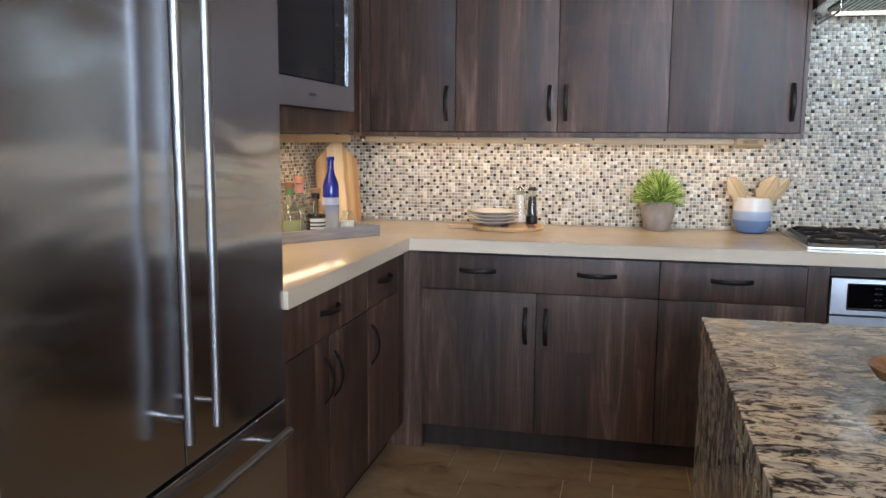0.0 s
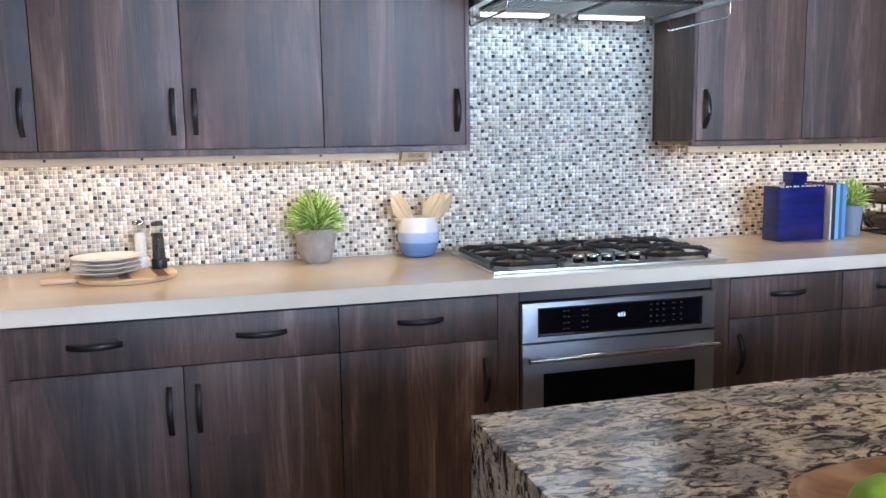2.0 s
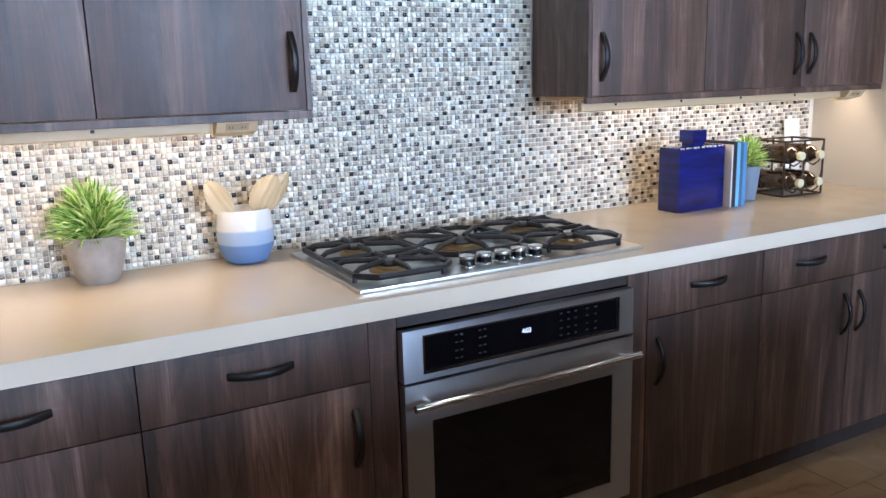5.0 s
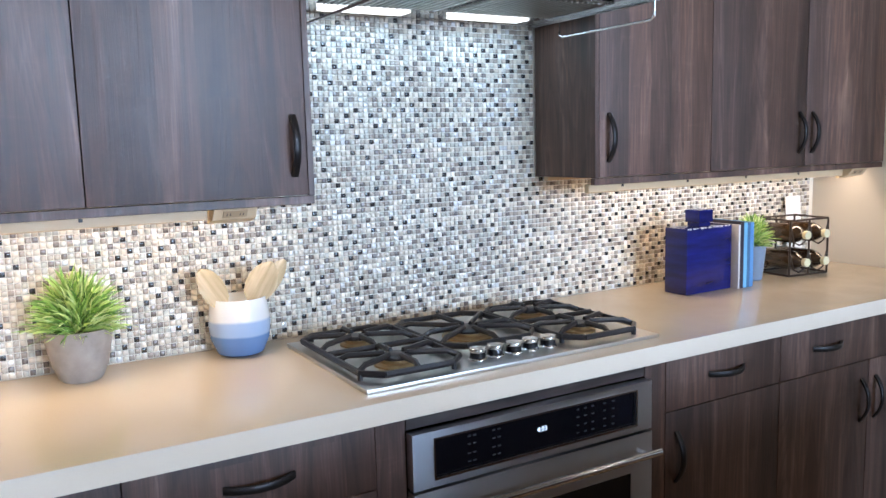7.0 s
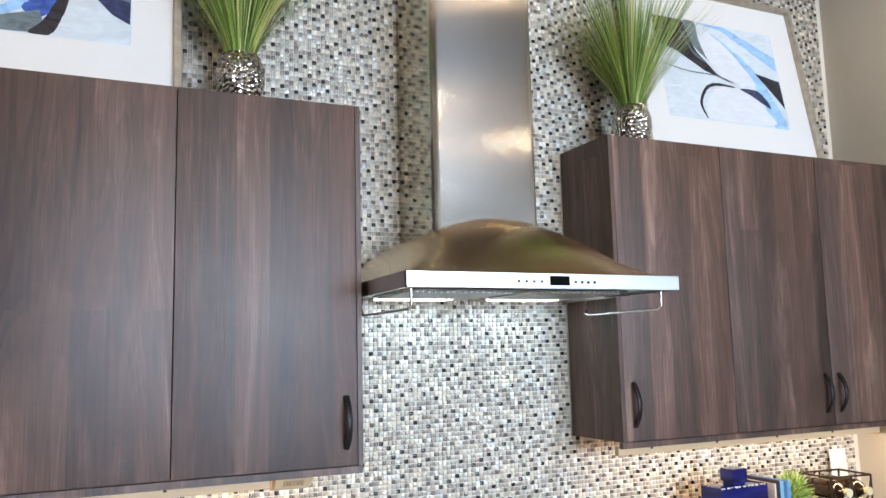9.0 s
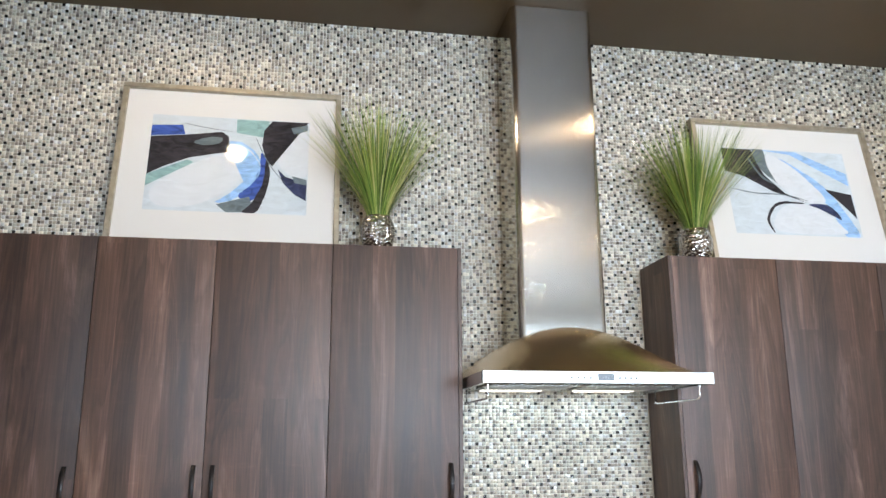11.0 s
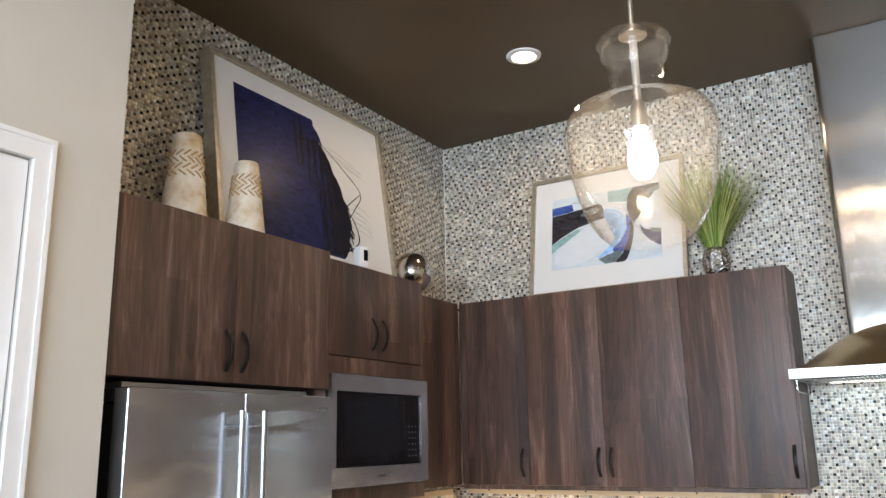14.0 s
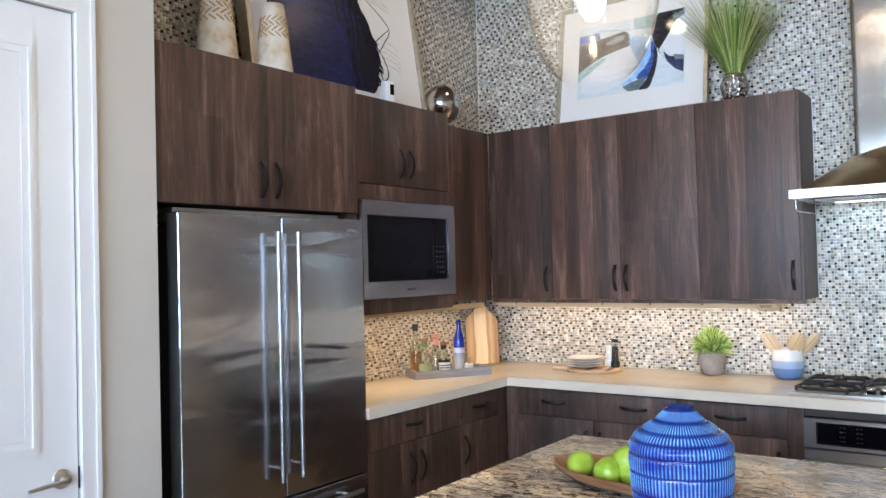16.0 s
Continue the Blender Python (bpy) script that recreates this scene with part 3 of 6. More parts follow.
# ---- wall oven ----
OVSTEEL = brushed("bright brushed steel", (0.52, 0.53, 0.56), 0.3, 0.9, 0.25)
ov = thing("oven", pose(1.174, LF, 0), "stainless steel built-in oven under the cooktop", "oven")
OW = 0.738
_p = bmesh.new()
for x0, x1, z0, z1 in ((0, OW, 0.802, 0.82), (0, OW, 0.686, 0.706), (0, 0.058, 0.706, 0.802), (OW - 0.058, OW, 0.706, 0.802)):
    box(_p, x0, x1, -0.03, 0.0, z0, z1)
part("control_frame", _p, OVSTEEL, ov, smooth=False)
_p = bmesh.new()
for x0, x1, z0, z1 in ((0.054, OW - 0.054, 0.8, 0.8045), (0.054, OW - 0.054, 0.7035, 0.708), (0.054, 0.058, 0.708, 0.8), (OW - 0.058, OW - 0.054, 0.708, 0.8)):
    box(_p, x0, x1, -0.0335, -0.0302, z0, z1)
part("bezel", _p, CHROME, ov, "polished thin bezel", smooth=False)
cpl = part("control_panel", slab(0.058, OW - 0.058, -0.024, -0.001, 0.706, 0.802, 0.0), BLACK_GLASS, ov, "black glass control panel", smooth=False)
DIGIT = mat("lit digits", (0.8, 0.9, 1.0), 0.5)
DIGIT.node_tree.nodes["Principled BSDF"].inputs["Emission Color"].default_value = (0.75, 0.88, 1, 1)
DIGIT.node_tree.nodes["Principled BSDF"].inputs["Emission Strength"].default_value = 1.6
def lettering(text, size, m, material, parent, name="digits", align="CENTER"):
    cu = bpy.data.curves.new(name, "FONT")
    cu.body, cu.size, cu.align_x, cu.align_y = text, size, align, "CENTER"
    cu.extrude = 0.0002
    tmp = bpy.data.objects.new(name, cu)
    scene.collection.objects.link(tmp)
    dg = bpy.context.evaluated_depsgraph_get()
    me = bpy.data.meshes.new_from_object(tmp.evaluated_get(dg))
    bpy.data.objects.remove(tmp)
    ob = new(name, me)
    ob.data.materials.clear()
    ob.data.materials.append(material)
    ob.parent = parent
    ob.matrix_basis = m
    return ob


lettering("4:03", 0.018, pose(0.37, -0.0248, 0.758, 90, 0, 0), DIGIT, cpl)
_k = bmesh.new()
for x in (0.15, 0.165, 0.22, 0.235, 0.48, 0.505, 0.53, 0.57, 0.6):
    for z in (0.722, 0.742, 0.764, 0.784):
        box(_k, x, x + 0.009, -0.0247, -0.0242, z, z + 0.004)
part("keys", _k, DIM, ov, smooth=False, kind="stuff")
od = part("door", box(box(box(slab(0, OW, -0.032, 0.0, 0.575, 0.679, 0.0), 0, OW, -0.032, 0.0, 0.175, 0.235), 0, 0.075, -0.032, 0.0, 0.235, 0.575), OW - 0.075, OW, -0.032, 0.0, 0.235, 0.575), OVSTEEL, ov, "brushed steel door", smooth=False)
part("window", slab(0.075, OW - 0.075, -0.029, -0.004, 0.235, 0.575, 0), BLACK_GLASS, od, "black glass window", smooth=False)
h = part("handle", tube([(0.008, -0.072, 0.634), (OW - 0.008, -0.072, 0.634)], 0.0105, 18), CHROME, ov, "polished steel bar handle")
for x in (0.055, OW - 0.055):
    part("post", tube([(x, -0.072, 0.634), (x, -0.03, 0.634)], 0.008, 12), CHROME, h)
part("case", slab(0.01, OW - 0.01, 0.001, 0.55, 0.17, 0.8, 0), BLACK, ov, smooth=False)

# ---- cooktop ----
ct = thing("cooktop", pose(1.095, 4.145, CT1), "stainless five-burner gas cooktop with black iron grates", "cooktop")
CW, CD = 0.905, 0.532
part("tray", slab(0, CW, 0, CD, 0.0, 0.011, 0.004, 2), SATIN, ct, "satin steel tray")
IRON = mat("cast iron", (0.012, 0.012, 0.015), 0.38)
bump(IRON, noisy(IRON, 500, coords(IRON), 3), 0.4, 0.0006)
ENAMEL = mat("dull brass burner", (0.3, 0.21, 0.1), 0.4, 0.8)
burners = [(0.155, 0.16, 0.042), (0.155, 0.4, 0.034), (0.458, 0.3, 0.056), (0.75, 0.16, 0.034), (0.75, 0.4, 0.042)]
for x, y, r in burners:
    b = part("burner", lathe([(r * 1.35, 0.011), (r * 1.35, 0.016), (r, 0.02), (r, 0.028), (0, 0.028)], 28, at=(x, y, 0)), ENAMEL, ct, "brass burner ring")
    part("cap", lathe([(r * 0.92, 0.028), (r * 0.95, 0.033), (r * 0.8, 0.038), (0, 0.039)], 28, at=(x, y, 0)), IRON, b, "black iron burner cap")


def grate(x0, x1, y0, y1, centres, cut=False):
    """A frame with chamfered corners and straight fingers that point at each burner."""
    bm = bmesh.new()
    z, r, ch = 0.036, 0.0058, 0.045
    ylo = y0 + (0.11 if cut else 0)
    loop = [(x0 + ch, ylo), (x0, ylo + ch), (x0, y1 - ch), (x0 + ch, y1), (x1 - ch, y1), (x1, y1 - ch), (x1, ylo + ch), (x1 - ch, ylo)]
    for a, b in zip(loop, loop[1:] + loop[:1]):
        tube([(a[0], a[1], z - 0.008), (b[0], b[1], z - 0.008)], r * 1.15, 6, bm, flat=1.3)
    for a in loop[1::2]:
        tube([(a[0], a[1], z - 0.008), (a[0], a[1], 0.0115)], r * 1.2, 6, bm)
    if len(centres) > 1:
        ym = (y0 + y1) / 2
        tube([(x0, ym, z - 0.004), (x1, ym, z - 0.004)], r * 1.1, 6, bm, flat=1.3)
    for cx, cy in centres:
        lo = ylo if len(centres) == 1 or cy < (y0 + y1) / 2 else (y0 + y1) / 2
        hi = y1 if len(centres) == 1 or cy > (y0 + y1) / 2 else (y0 + y1) / 2
        ends = [(x0, lo + 0.055), (x0, hi - 0.055), (x1, lo + 0.055), (x1, hi - 0.055), (cx, lo), (cx, hi)]
        if cut:
            ends += [(x0, cy), (x1, cy)]
        for ex, ey in ends:
            d = Vector((cx - ex, cy - ey))
            k = max(0.3, (d.length - 0.028) / d.length)
            ix, iy = ex + d.x * k, ey + d.y * k
            tube([(ex, ey, z - 0.008), (ex + d.x * 0.18, ey + d.y * 0.18, z + 0.004), (ix, iy, z + 0.004)], r, 6, bm, flat=1.4)
            tube([(ix, iy, z + 0.004), (ix + d.x * 0.03, iy + d.y * 0.03, z - 0.01)], r * 0.85, 6, bm)
    return bm


part("grate", grate(0.02, 0.295, 0.035, 0.505, [(0.155, 0.16), (0.155, 0.4)]), IRON, ct, "black cast iron grate")
part("grate", grate(0.31, 0.605, 0.035, 0.505, [(0.458, 0.3)], True), IRON, ct, "black cast iron grate over the middle burner")
part("grate", grate(0.62, 0.885, 0.035, 0.505, [(0.75, 0.16), (0.75, 0.4)]), IRON, ct, "black cast iron grate")
for i in range(5):
    kx, ky = 0.345 + i * 0.056, 0.075 + 0.004 * (i % 2)
    k = part("knob", lathe([(0.0205, 0.0165), (0.0205, 0.031), (0, 0.031)], 28, at=(kx, ky, 0)), BLACK_GLASS, ct, "glossy black knob")
    part("knob_cap", lathe([(0.0, 0.0315), (0.0212, 0.0315), (0.0222, 0.033), (0.0222, 0.0385), (0.0205, 0.0412), (0.0, 0.0418)], 28, at=(kx, ky, 0)), CHROME, k, "polished steel knob cap")
    part("skirt", lathe([(0.0245, 0.0112), (0.0245, 0.0135), (0.0215, 0.016), (0.0, 0.0162)], 28, at=(kx, ky, 0)), CHROME, k, "polished steel ring")

# ---- hood ----
HX0, HX1, HY, HB, HT = 1.131, 2.045, 4.14, 1.843, 1.888
hood = thing("range_hood", pose(0, 0, 0), "stainless chimney range hood with an arched canopy", "range hood")
# plain steel; the copper tint stands in for the warm brown ceiling's reflection
COPPERY_REFLECT = brushed("canopy steel tinted with warm reflection", (0.8, 0.64, 0.44), 0.27, 0.5, 0.0)
_b = bmesh.new()
nx, ny = 40, 16
xc, hw = (HX0 + HX1) / 2, (HX1 - HX0) / 2
grid = []
for j in range(ny + 1):
    v = j / ny
    y = HY + 0.012 + v * (NORTH - 0.012 - HY - 0.012)
    s = min(1.0, v / 0.52)
    s = 1 - (1 - s) ** 1.7
    row = []
    for i in range(nx + 1):
        u = -1 + 2 * i / nx
        row.append(_b.verts.new((xc + u * hw * 0.995, y, HT - 0.002 + 0.215 * max(0.0, 1 - abs(u) ** 2) ** 0.95 * s)))
    grid.append(row)
for j in range(ny):
    for i in range(nx):
        _b.faces.new((grid[j][i], grid[j][i + 1], grid[j + 1][i + 1], grid[j + 1][i]))
part("canopy", _b, COPPERY_REFLECT, hood, "arched brushed steel canopy")
_b = slab(HX0, HX1, HY, HY + 0.016, HB, HT, 0.0015)
# same hood steel, coloured darker to hold back the windows' glare
BAND = brushed("band steel darkened against glare", (0.33, 0.33, 0.325), 0.3, 0.8, 0.0)
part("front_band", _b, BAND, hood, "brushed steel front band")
for x0, x1 in ((HX0, HX0 + 0.012), (HX1 - 0.012, HX1)):
    part("side_band", slab(x0, x1, HY + 0.0165, NORTH - 0.012, HB, HT, 0.001), STEEL, hood)
part("underside", slab(HX0 + 0.013, HX1 - 0.013, HY + 0.017, NORTH - 0.012, HB + 0.012, HB + 0.02, 0), CHROME, hood, "polished steel underside")
MESHF = mat("metal mesh filter", (0.3, 0.3, 0.29), 0.22, 1.0)
bump(MESHF, noisy(MESHF, 900, coords(MESHF), 1), 0.8, 0.001)
for x0, x1 in ((1.2, 1.575), (1.6, 1.975)):
    f = part("filter", slab(x0, x1, HY + 0.16, HY + 0.46, HB + 0.004, HB + 0.0115, 0.002), MESHF, hood, "metal mesh filter")
    _l = bmesh.new()
    for i in range(18):
        box(_l, x0 + 0.012 + i * (x1 - x0 - 0.024) / 18, x0 + 0.02 + i * (x1 - x0 - 0.024) / 18, HY + 0.175, HY + 0.445, HB + 0.001, HB + 0.004)
    part("filter_ribs", _l, SATIN, f, smooth=False)
for x0, x1 in ((1.24, 1.50), (1.66, 1.92)):
    pl = mat("lamp glass", (1, 1, 1), 0.4)
    bs = pl.node_tree.nodes["Principled BSDF"]
    bs.inputs["Emission Color"].default_value, bs.inputs["Emission Strength"].default_value = (1, 0.95, 0.85, 1), 2.2
    part("lamp", slab(x0, x1, HY + 0.49, HY + 0.56, HB + 0.002, HB + 0.0115, 0.001), pl, hood, "lit lamp glass")
# duct with rounded front corners
_b = bmesh.new()
dx0, dx1, dy0, dy1 = 1.368, 1.754, 4.47, NORTH - 0.008
prof = [(dx0, dy1)] + [(dx0 + 0.03 - 0.03 * math.cos(a), dy0 + 0.03 - 0.03 * math.sin(a)) for a in np.linspace(0, math.pi / 2, 8)] + [(dx1 - 0.03 + 0.03 * math.sin(a), dy0 + 0.03 - 0.03 * math.cos(a)) for a in np.linspace(0, math.pi / 2, 8)] + [(dx1, dy1)]
lo = [_b.verts.new((x, y, 2.0)) for x, y in prof]
hi = [_b.verts.new((x, y, TOP - 0.003)) for x, y in prof]
for i in range(1, len(prof) - 2):
    _b.faces.new((lo[i], lo[i + 1], hi[i + 1], hi[i]))
part("duct", _b, STEEL_V, hood, "tall brushed steel duct cover")
# duct steel again, its darker warm colour imitating the mosaic mirrored in it
DUCT_SIDE = mat("duct side steel tinted like mirrored mosaic", (0.4, 0.36, 0.27), 0.1, 1.0)
for x in (dx0, dx1):
    part("duct_side", slab(min(x, x + math.copysign(0.002, 1.5 - x)), max(x, x + math.copysign(0.002, 1.5 - x)), dy0 + 0.03, dy1, 2.0, TOP - 0.003, 0), DUCT_SIDE, hood, "smooth steel side of the duct", smooth=False)
part("display", slab(1.575, 1.64, HY - 0.002, HY - 0.0004, HB + 0.01, HT - 0.008, 0), BLACK_GLASS, hood, "small dark display", smooth=False)
for x in (1.472, 1.497, 1.522, 1.547, 1.662, 1.684, 1.706, 1.728):
    part("button", lathe([(0.0042, 0), (0.0042, 0.003), (0.003, 0.004), (0, 0.004)], 14), BLACK, hood, m=pose(x, HY + 0.0005, (HB + HT) / 2 - 0.002, 90))
part("maker_mark", slab(1.16, 1.235, HY - 0.0012, HY - 0.0002, 1.868, 1.875, 0), SATIN, hood, smooth=False)
for x0, x1 in ((HX0 + 0.025, HX0 + 0.025), (HX1 - 0.05, HX1 - 0.05)):
    pts = [(x0, HY + 0.03, HB), (x0, HY + 0.03, HB - 0.045), (x0, HY + 0.045, HB - 0.055), (x0, HY + 0.42, HB - 0.055), (x0, HY + 0.435, HB - 0.045), (x0, HY + 0.435, HB)]
    part("towel_rail", tube(pts, 0.0042, 10), CHROME, hood, "polished steel towel rail")
area("hood_lamp_left", look((1.37, HY + 0.52, HB - 0.004), (1.37, HY + 0.52, 0)), 0.26, 0.07, HOODLAMP, (0.55, 0.82, 1.0))
area("hood_lamp_right", look((1.79, HY + 0.52, HB - 0.004), (1.79, HY + 0.52, 0)), 0.26, 0.07, HOODLAMP, (0.55, 0.82, 1.0))

# under-cabinet lamps
area("cabinet_strip_west_run", look((-0.83, 3.72, 1.296), (-0.83, 3.72, 0)), 0.05, 1.3, STRIP * 1.2, (1.0, 0.7, 0.42))
area("cabinet_strip_north_left", look((0.17, 4.59, 1.343), (0.17, 4.59, 0)), 1.8, 0.03, STRIP * 1.6, (1.0, 0.72, 0.45))
area("cabinet_strip_north_right", look((2.85, 4.59, 1.343), (2.85, 4.59, 0)), 1.35, 0.03, STRIP * 1.25, (1.0, 0.72, 0.45))

# ---- ceiling downlights ----
LAMPGLOW = mat("lit downlight", (1, 1, 1), 0.5)
_bs = LAMPGLOW.node_tree.nodes["Principled BSDF"]
_bs.inputs["Emission Color"].default_value, _bs.inputs["Emission Strength"].default_value = (1, 0.86, 0.64, 1), 45.0
for x, y in ((0.052, 3.815), (2.75, 3.6), (1.4, 1.1), (1.3, -0.2), (4.8, 1.2), (1.3, -2.4)):
    dl = thing("ceiling_downlight", pose(x, y, TOP), "round white recessed downlight, lit", "ceiling light", "ceiling downlights")
    part("trim_ring", lathe([(0.06, -0.004), (0.066, -0.012), (0.092, -0.006), (0.094, 0.0), (0.06, 0.0)], 40), WHITE, dl)
    part("lens", lathe([(0.0595, -0.0055), (0, -0.0055)], 40), LAMPGLOW, dl, "glowing lens")
    sp = bpy.data.lights.new("downlight_beam", "SPOT")
    sp.energy, sp.color, sp.spot_size, sp.spot_blend, sp.shadow_soft_size = DOWNLIGHT, (1, 0.76, 0.5), radians(179), 0.4, 0.055
    o = new("downlight_beam", sp)
    o.matrix_world = look((x, y, TOP - 0.02), (x, y, 0))

# ---- white door ----
door = tagged(part("door_1", slab(-0.512, -0.478, DY0 + 0.003, DY1 - 0.003, 0.008, DZ - 0.003, 0.002), WHITE), "tall white panelled door with a brushed nickel lever, shut", "door", kind="structure")
for z0, z1 in ((0.24, 0.86), (1.008, 2.315)):
    y0, y1 = DY0 + 0.13, DY1 - 0.13
    fr_ = bmesh.new()
    for k, (a, b) in enumerate(((0.0, 0.012), (0.012, 0.022), (0.022, 0.045))):
        h_ = (0.006, 0.009, 0.004)[k]
        for u0, u1, v0, v1 in ((y0 + a, y1 - a, z0 + a, z0 + b), (y0 + a, y1 - a, z1 - b, z1 - a), (y0 + a, y0 + b, z0 + b, z1 - b), (y1 - b, y1 - a, z0 + b, z1 - b)):
            box(fr_, -0.478, -0.478 + h_, u0, u1, v0, v1)
    part("moulding", fr_, WHITE, door, smooth=False)
    part("raised_panel", slab(-0.478, -0.4765, y0 + 0.0455, y1 - 0.0455, z0 + 0.0455, z1 - 0.0455, 0.001, 1), WHITE, door)
NICKEL = mat("brushed nickel", (0.55, 0.52, 0.47), 0.28, 1.0)
lv = part("lever_handle", lathe([(0.0, 0.0), (0.032, 0.0), (0.032, 0.006), (0.026, 0.011), (0.012, 0.014), (0.011, 0.045), (0.0, 0.047)], 28), NICKEL, door, "brushed nickel lever", m=pose(-0.478, 1.436, 0.912, 0, 90, 0))
part("grip", tube([(-0.437, 1.436, 0.912), (-0.43, 1.408, 0.912), (-0.43, 1.363, 0.91), (-0.435, 1.31, 0.904)], [0.009, 0.0095, 0.0085, 0.007], 12, flat=0.8), NICKEL, door)
part("latch_plate", slab(-0.48, -0.474, DY1 - 0.004, DY1 + 0.001, 0.87, 0.94, 0), BRONZE, door, smooth=False)
_c = bmesh.new()
for y0, y1, z0, z1 in ((DY0 - 0.07, DY0, 0, DZ + 0.07), (DY1, DY1 + 0.063, 0, DZ + 0.07), (DY0, DY1, DZ, DZ + 0.07)):
    box(_c, DOORWALL, DOORWALL + 0.016, y0, y1, z0, z1)
for y0, y1, z0, z1 in ((DY0 - 0.07, DY0 - 0.055, 0, DZ + 0.07), (DY1 + 0.048, DY1 + 0.063, 0, DZ + 0.07), (DY0 - 0.055, DY1 + 0.048, DZ + 0.055, DZ + 0.07)):
    box(_c, DOORWALL + 0.016, DOORWALL + 0.022, y0, y1, z0, z1)
structure("trim_door", _c, WHITE, "white moulded door casing")
_c = bmesh.new()
for y0, y1 in ((-4.6, DY0 - 0.071), (DY1 + 0.064, 1.797)):
    box(_c, DOORWALL, DOORWALL + 0.014, y0, y1, 0, 0.13)
structure("baseboard", _c, WHITE, "white baseboard along the door wall")

# ---- pendant ----
CLEAR = thin_glass("clear seeded glass", (0.99, 0.985, 0.975), 0.02, 0.14, 0.04, 0.65, 0.006)
pd = thing("pendant_lamp", pose(1.24, 1.83, 0), "clear seeded glass jug-shaped pendant lamp, lit", "pendant lamp")
out = [(0.078, 2.0), (0.1, 2.018), (0.124, 2.055), (0.142, 2.105), (0.154, 2.16), (0.161, 2.21), (0.162, 2.24), (0.157, 2.268), (0.144, 2.288), (0.118, 2.301), (0.084, 2.308), (0.067, 2.318), (0.061, 2.35), (0.062, 2.4), (0.071, 2.412), (0.074, 2.422), (0.069, 2.431), (0.074, 2.439), (0.081, 2.449), (0.077, 2.46), (0.05, 2.466)]
inn = [(max(r - 0.003, 0.01), z + (0.002 if i > 13 else 0.0)) for i, (r, z) in enumerate(out)][::-1]
inn = [(r - 0.0, min(z, 2.4625)) for r, z in inn]
sh = part("shade", lathe(out + inn[3:-1], 64), CLEAR, pd, "clear seeded glass shade")
sh.visible_shadow = False
part("cap", lathe([(0.0, 2.49), (0.02, 2.488), (0.03, 2.475), (0.031, 2.467), (0.0, 2.467)], 32), SATIN, pd, "satin steel cap")
part("stem", tube([(0, 0, 2.49), (0, 0, TOP - 0.02)], 0.0055, 12), SATIN, pd)
part("canopy", lathe([(0.0, TOP - 0.028), (0.05, TOP - 0.026), (0.062, TOP - 0.012), (0.062, TOP - 0.001), (0, TOP - 0.001)], 36), SATIN, pd)
part("socket", lathe([(0.0, 2.25), (0.017, 2.25), (0.018, 2.3), (0.012, 2.31), (0.008, 2.315), (0.008, 2.4664), (0, 2.4664)], 24), SATIN, pd)
GLOW = mat("glowing bulb", (1, 1, 1), 0.3)
_bs = GLOW.node_tree.nodes["Principled BSDF"]
_bs.inputs["Emission Color"].default_value, _bs.inputs["Emission Strength"].default_value = (1, 0.8, 0.55, 1), BULB
part("bulb", lathe([(0, 2.135), (0.016, 2.14), (0.029, 2.16), (0.032, 2.182), (0.026, 2.21), (0.015, 2.235), (0.013, 2.249), (0, 2.249)], 28), GLOW, pd, "glowing bulb").visible_shadow = False
_pl = bpy.data.lights.new("pendant_bulb_light", "POINT")
_pl.energy, _pl.color, _pl.shadow_soft_size = 18.0, (1, 0.78, 0.52), 0.03
new("pendant_bulb_light", _pl).matrix_world = pose(1.24, 1.83, 2.185)

# ---- helpers for the small things ----
rnd = random.Random(11)


def spline(pts, n=6, closed=True):
    out_, k = [], len(pts)
    for i in range(k if closed else k - 1):
        p = [Vector((*pts[(i + d) % k], 0)) if closed else Vector((*pts[min(max(i + d, 0), k - 1)], 0)) for d in (-1, 0, 1, 2)]
        for j in range(n):
            t = j / n
            v = 0.5 * (2 * p[1] + (p[2] - p[0]) * t + (2 * p[0] - 5 * p[1] + 4 * p[2] - p[3]) * t * t + (3 * p[1] - p[0] - 3 * p[2] + p[3]) * t ** 3)
            out_.append((v.x, v.y))
    if not closed:
        out_.append(pts[-1])
    return out_


def flat_shape(pts, y, clip=None, rough=0.0, thick=0.0004, bm=None):
    """A thin painted patch in the x-z plane, facing -y."""
    bm = bm or bmesh.new()
    q = []
    for x, z in pts:
        x += rnd.uniform(-rough, rough)
        z += rnd.uniform(-rough, rough)
        if clip:
            x, z = min(max(x, clip[0]), clip[1]), min(max(z, clip[2]), clip[3])
        q.append((x, z))
    a = [bm.verts.new((x, y, z)) for x, z in q]
    bm.faces.new(a)
    bmesh.ops.triangulate(bm, faces=bm.faces[:])
    return bm


def stroke(pts, w, y, bm=None, taper=True):
    bm = bm or bmesh.new()
    c = spline(pts, 8, False)
    L_, R_ = [], []
    n = len(c)
    for i, (x, z) in enumerate(c):
        a, b = c[max(i - 1, 0)], c[min(i + 1, n - 1)]
        d = Vector((b[0] - a[0], b[1] - a[1])).normalized()
        k = w * (math.sin(math.pi * (i + 0.6) / (n + 0.2)) ** 0.5 if taper else 1) * (0.8 + 0.4 * rnd.random()) / 2
        L_.append(bm.verts.new((x - d.y * k, y, z + d.x * k)))
        R_.append(bm.verts.new((x + d.y * k, y, z - d.x * k)))
    for i in range(n - 1):
        bm.faces.new((L_[i], L_[i + 1], R_[i + 1], R_[i]))
    return bm


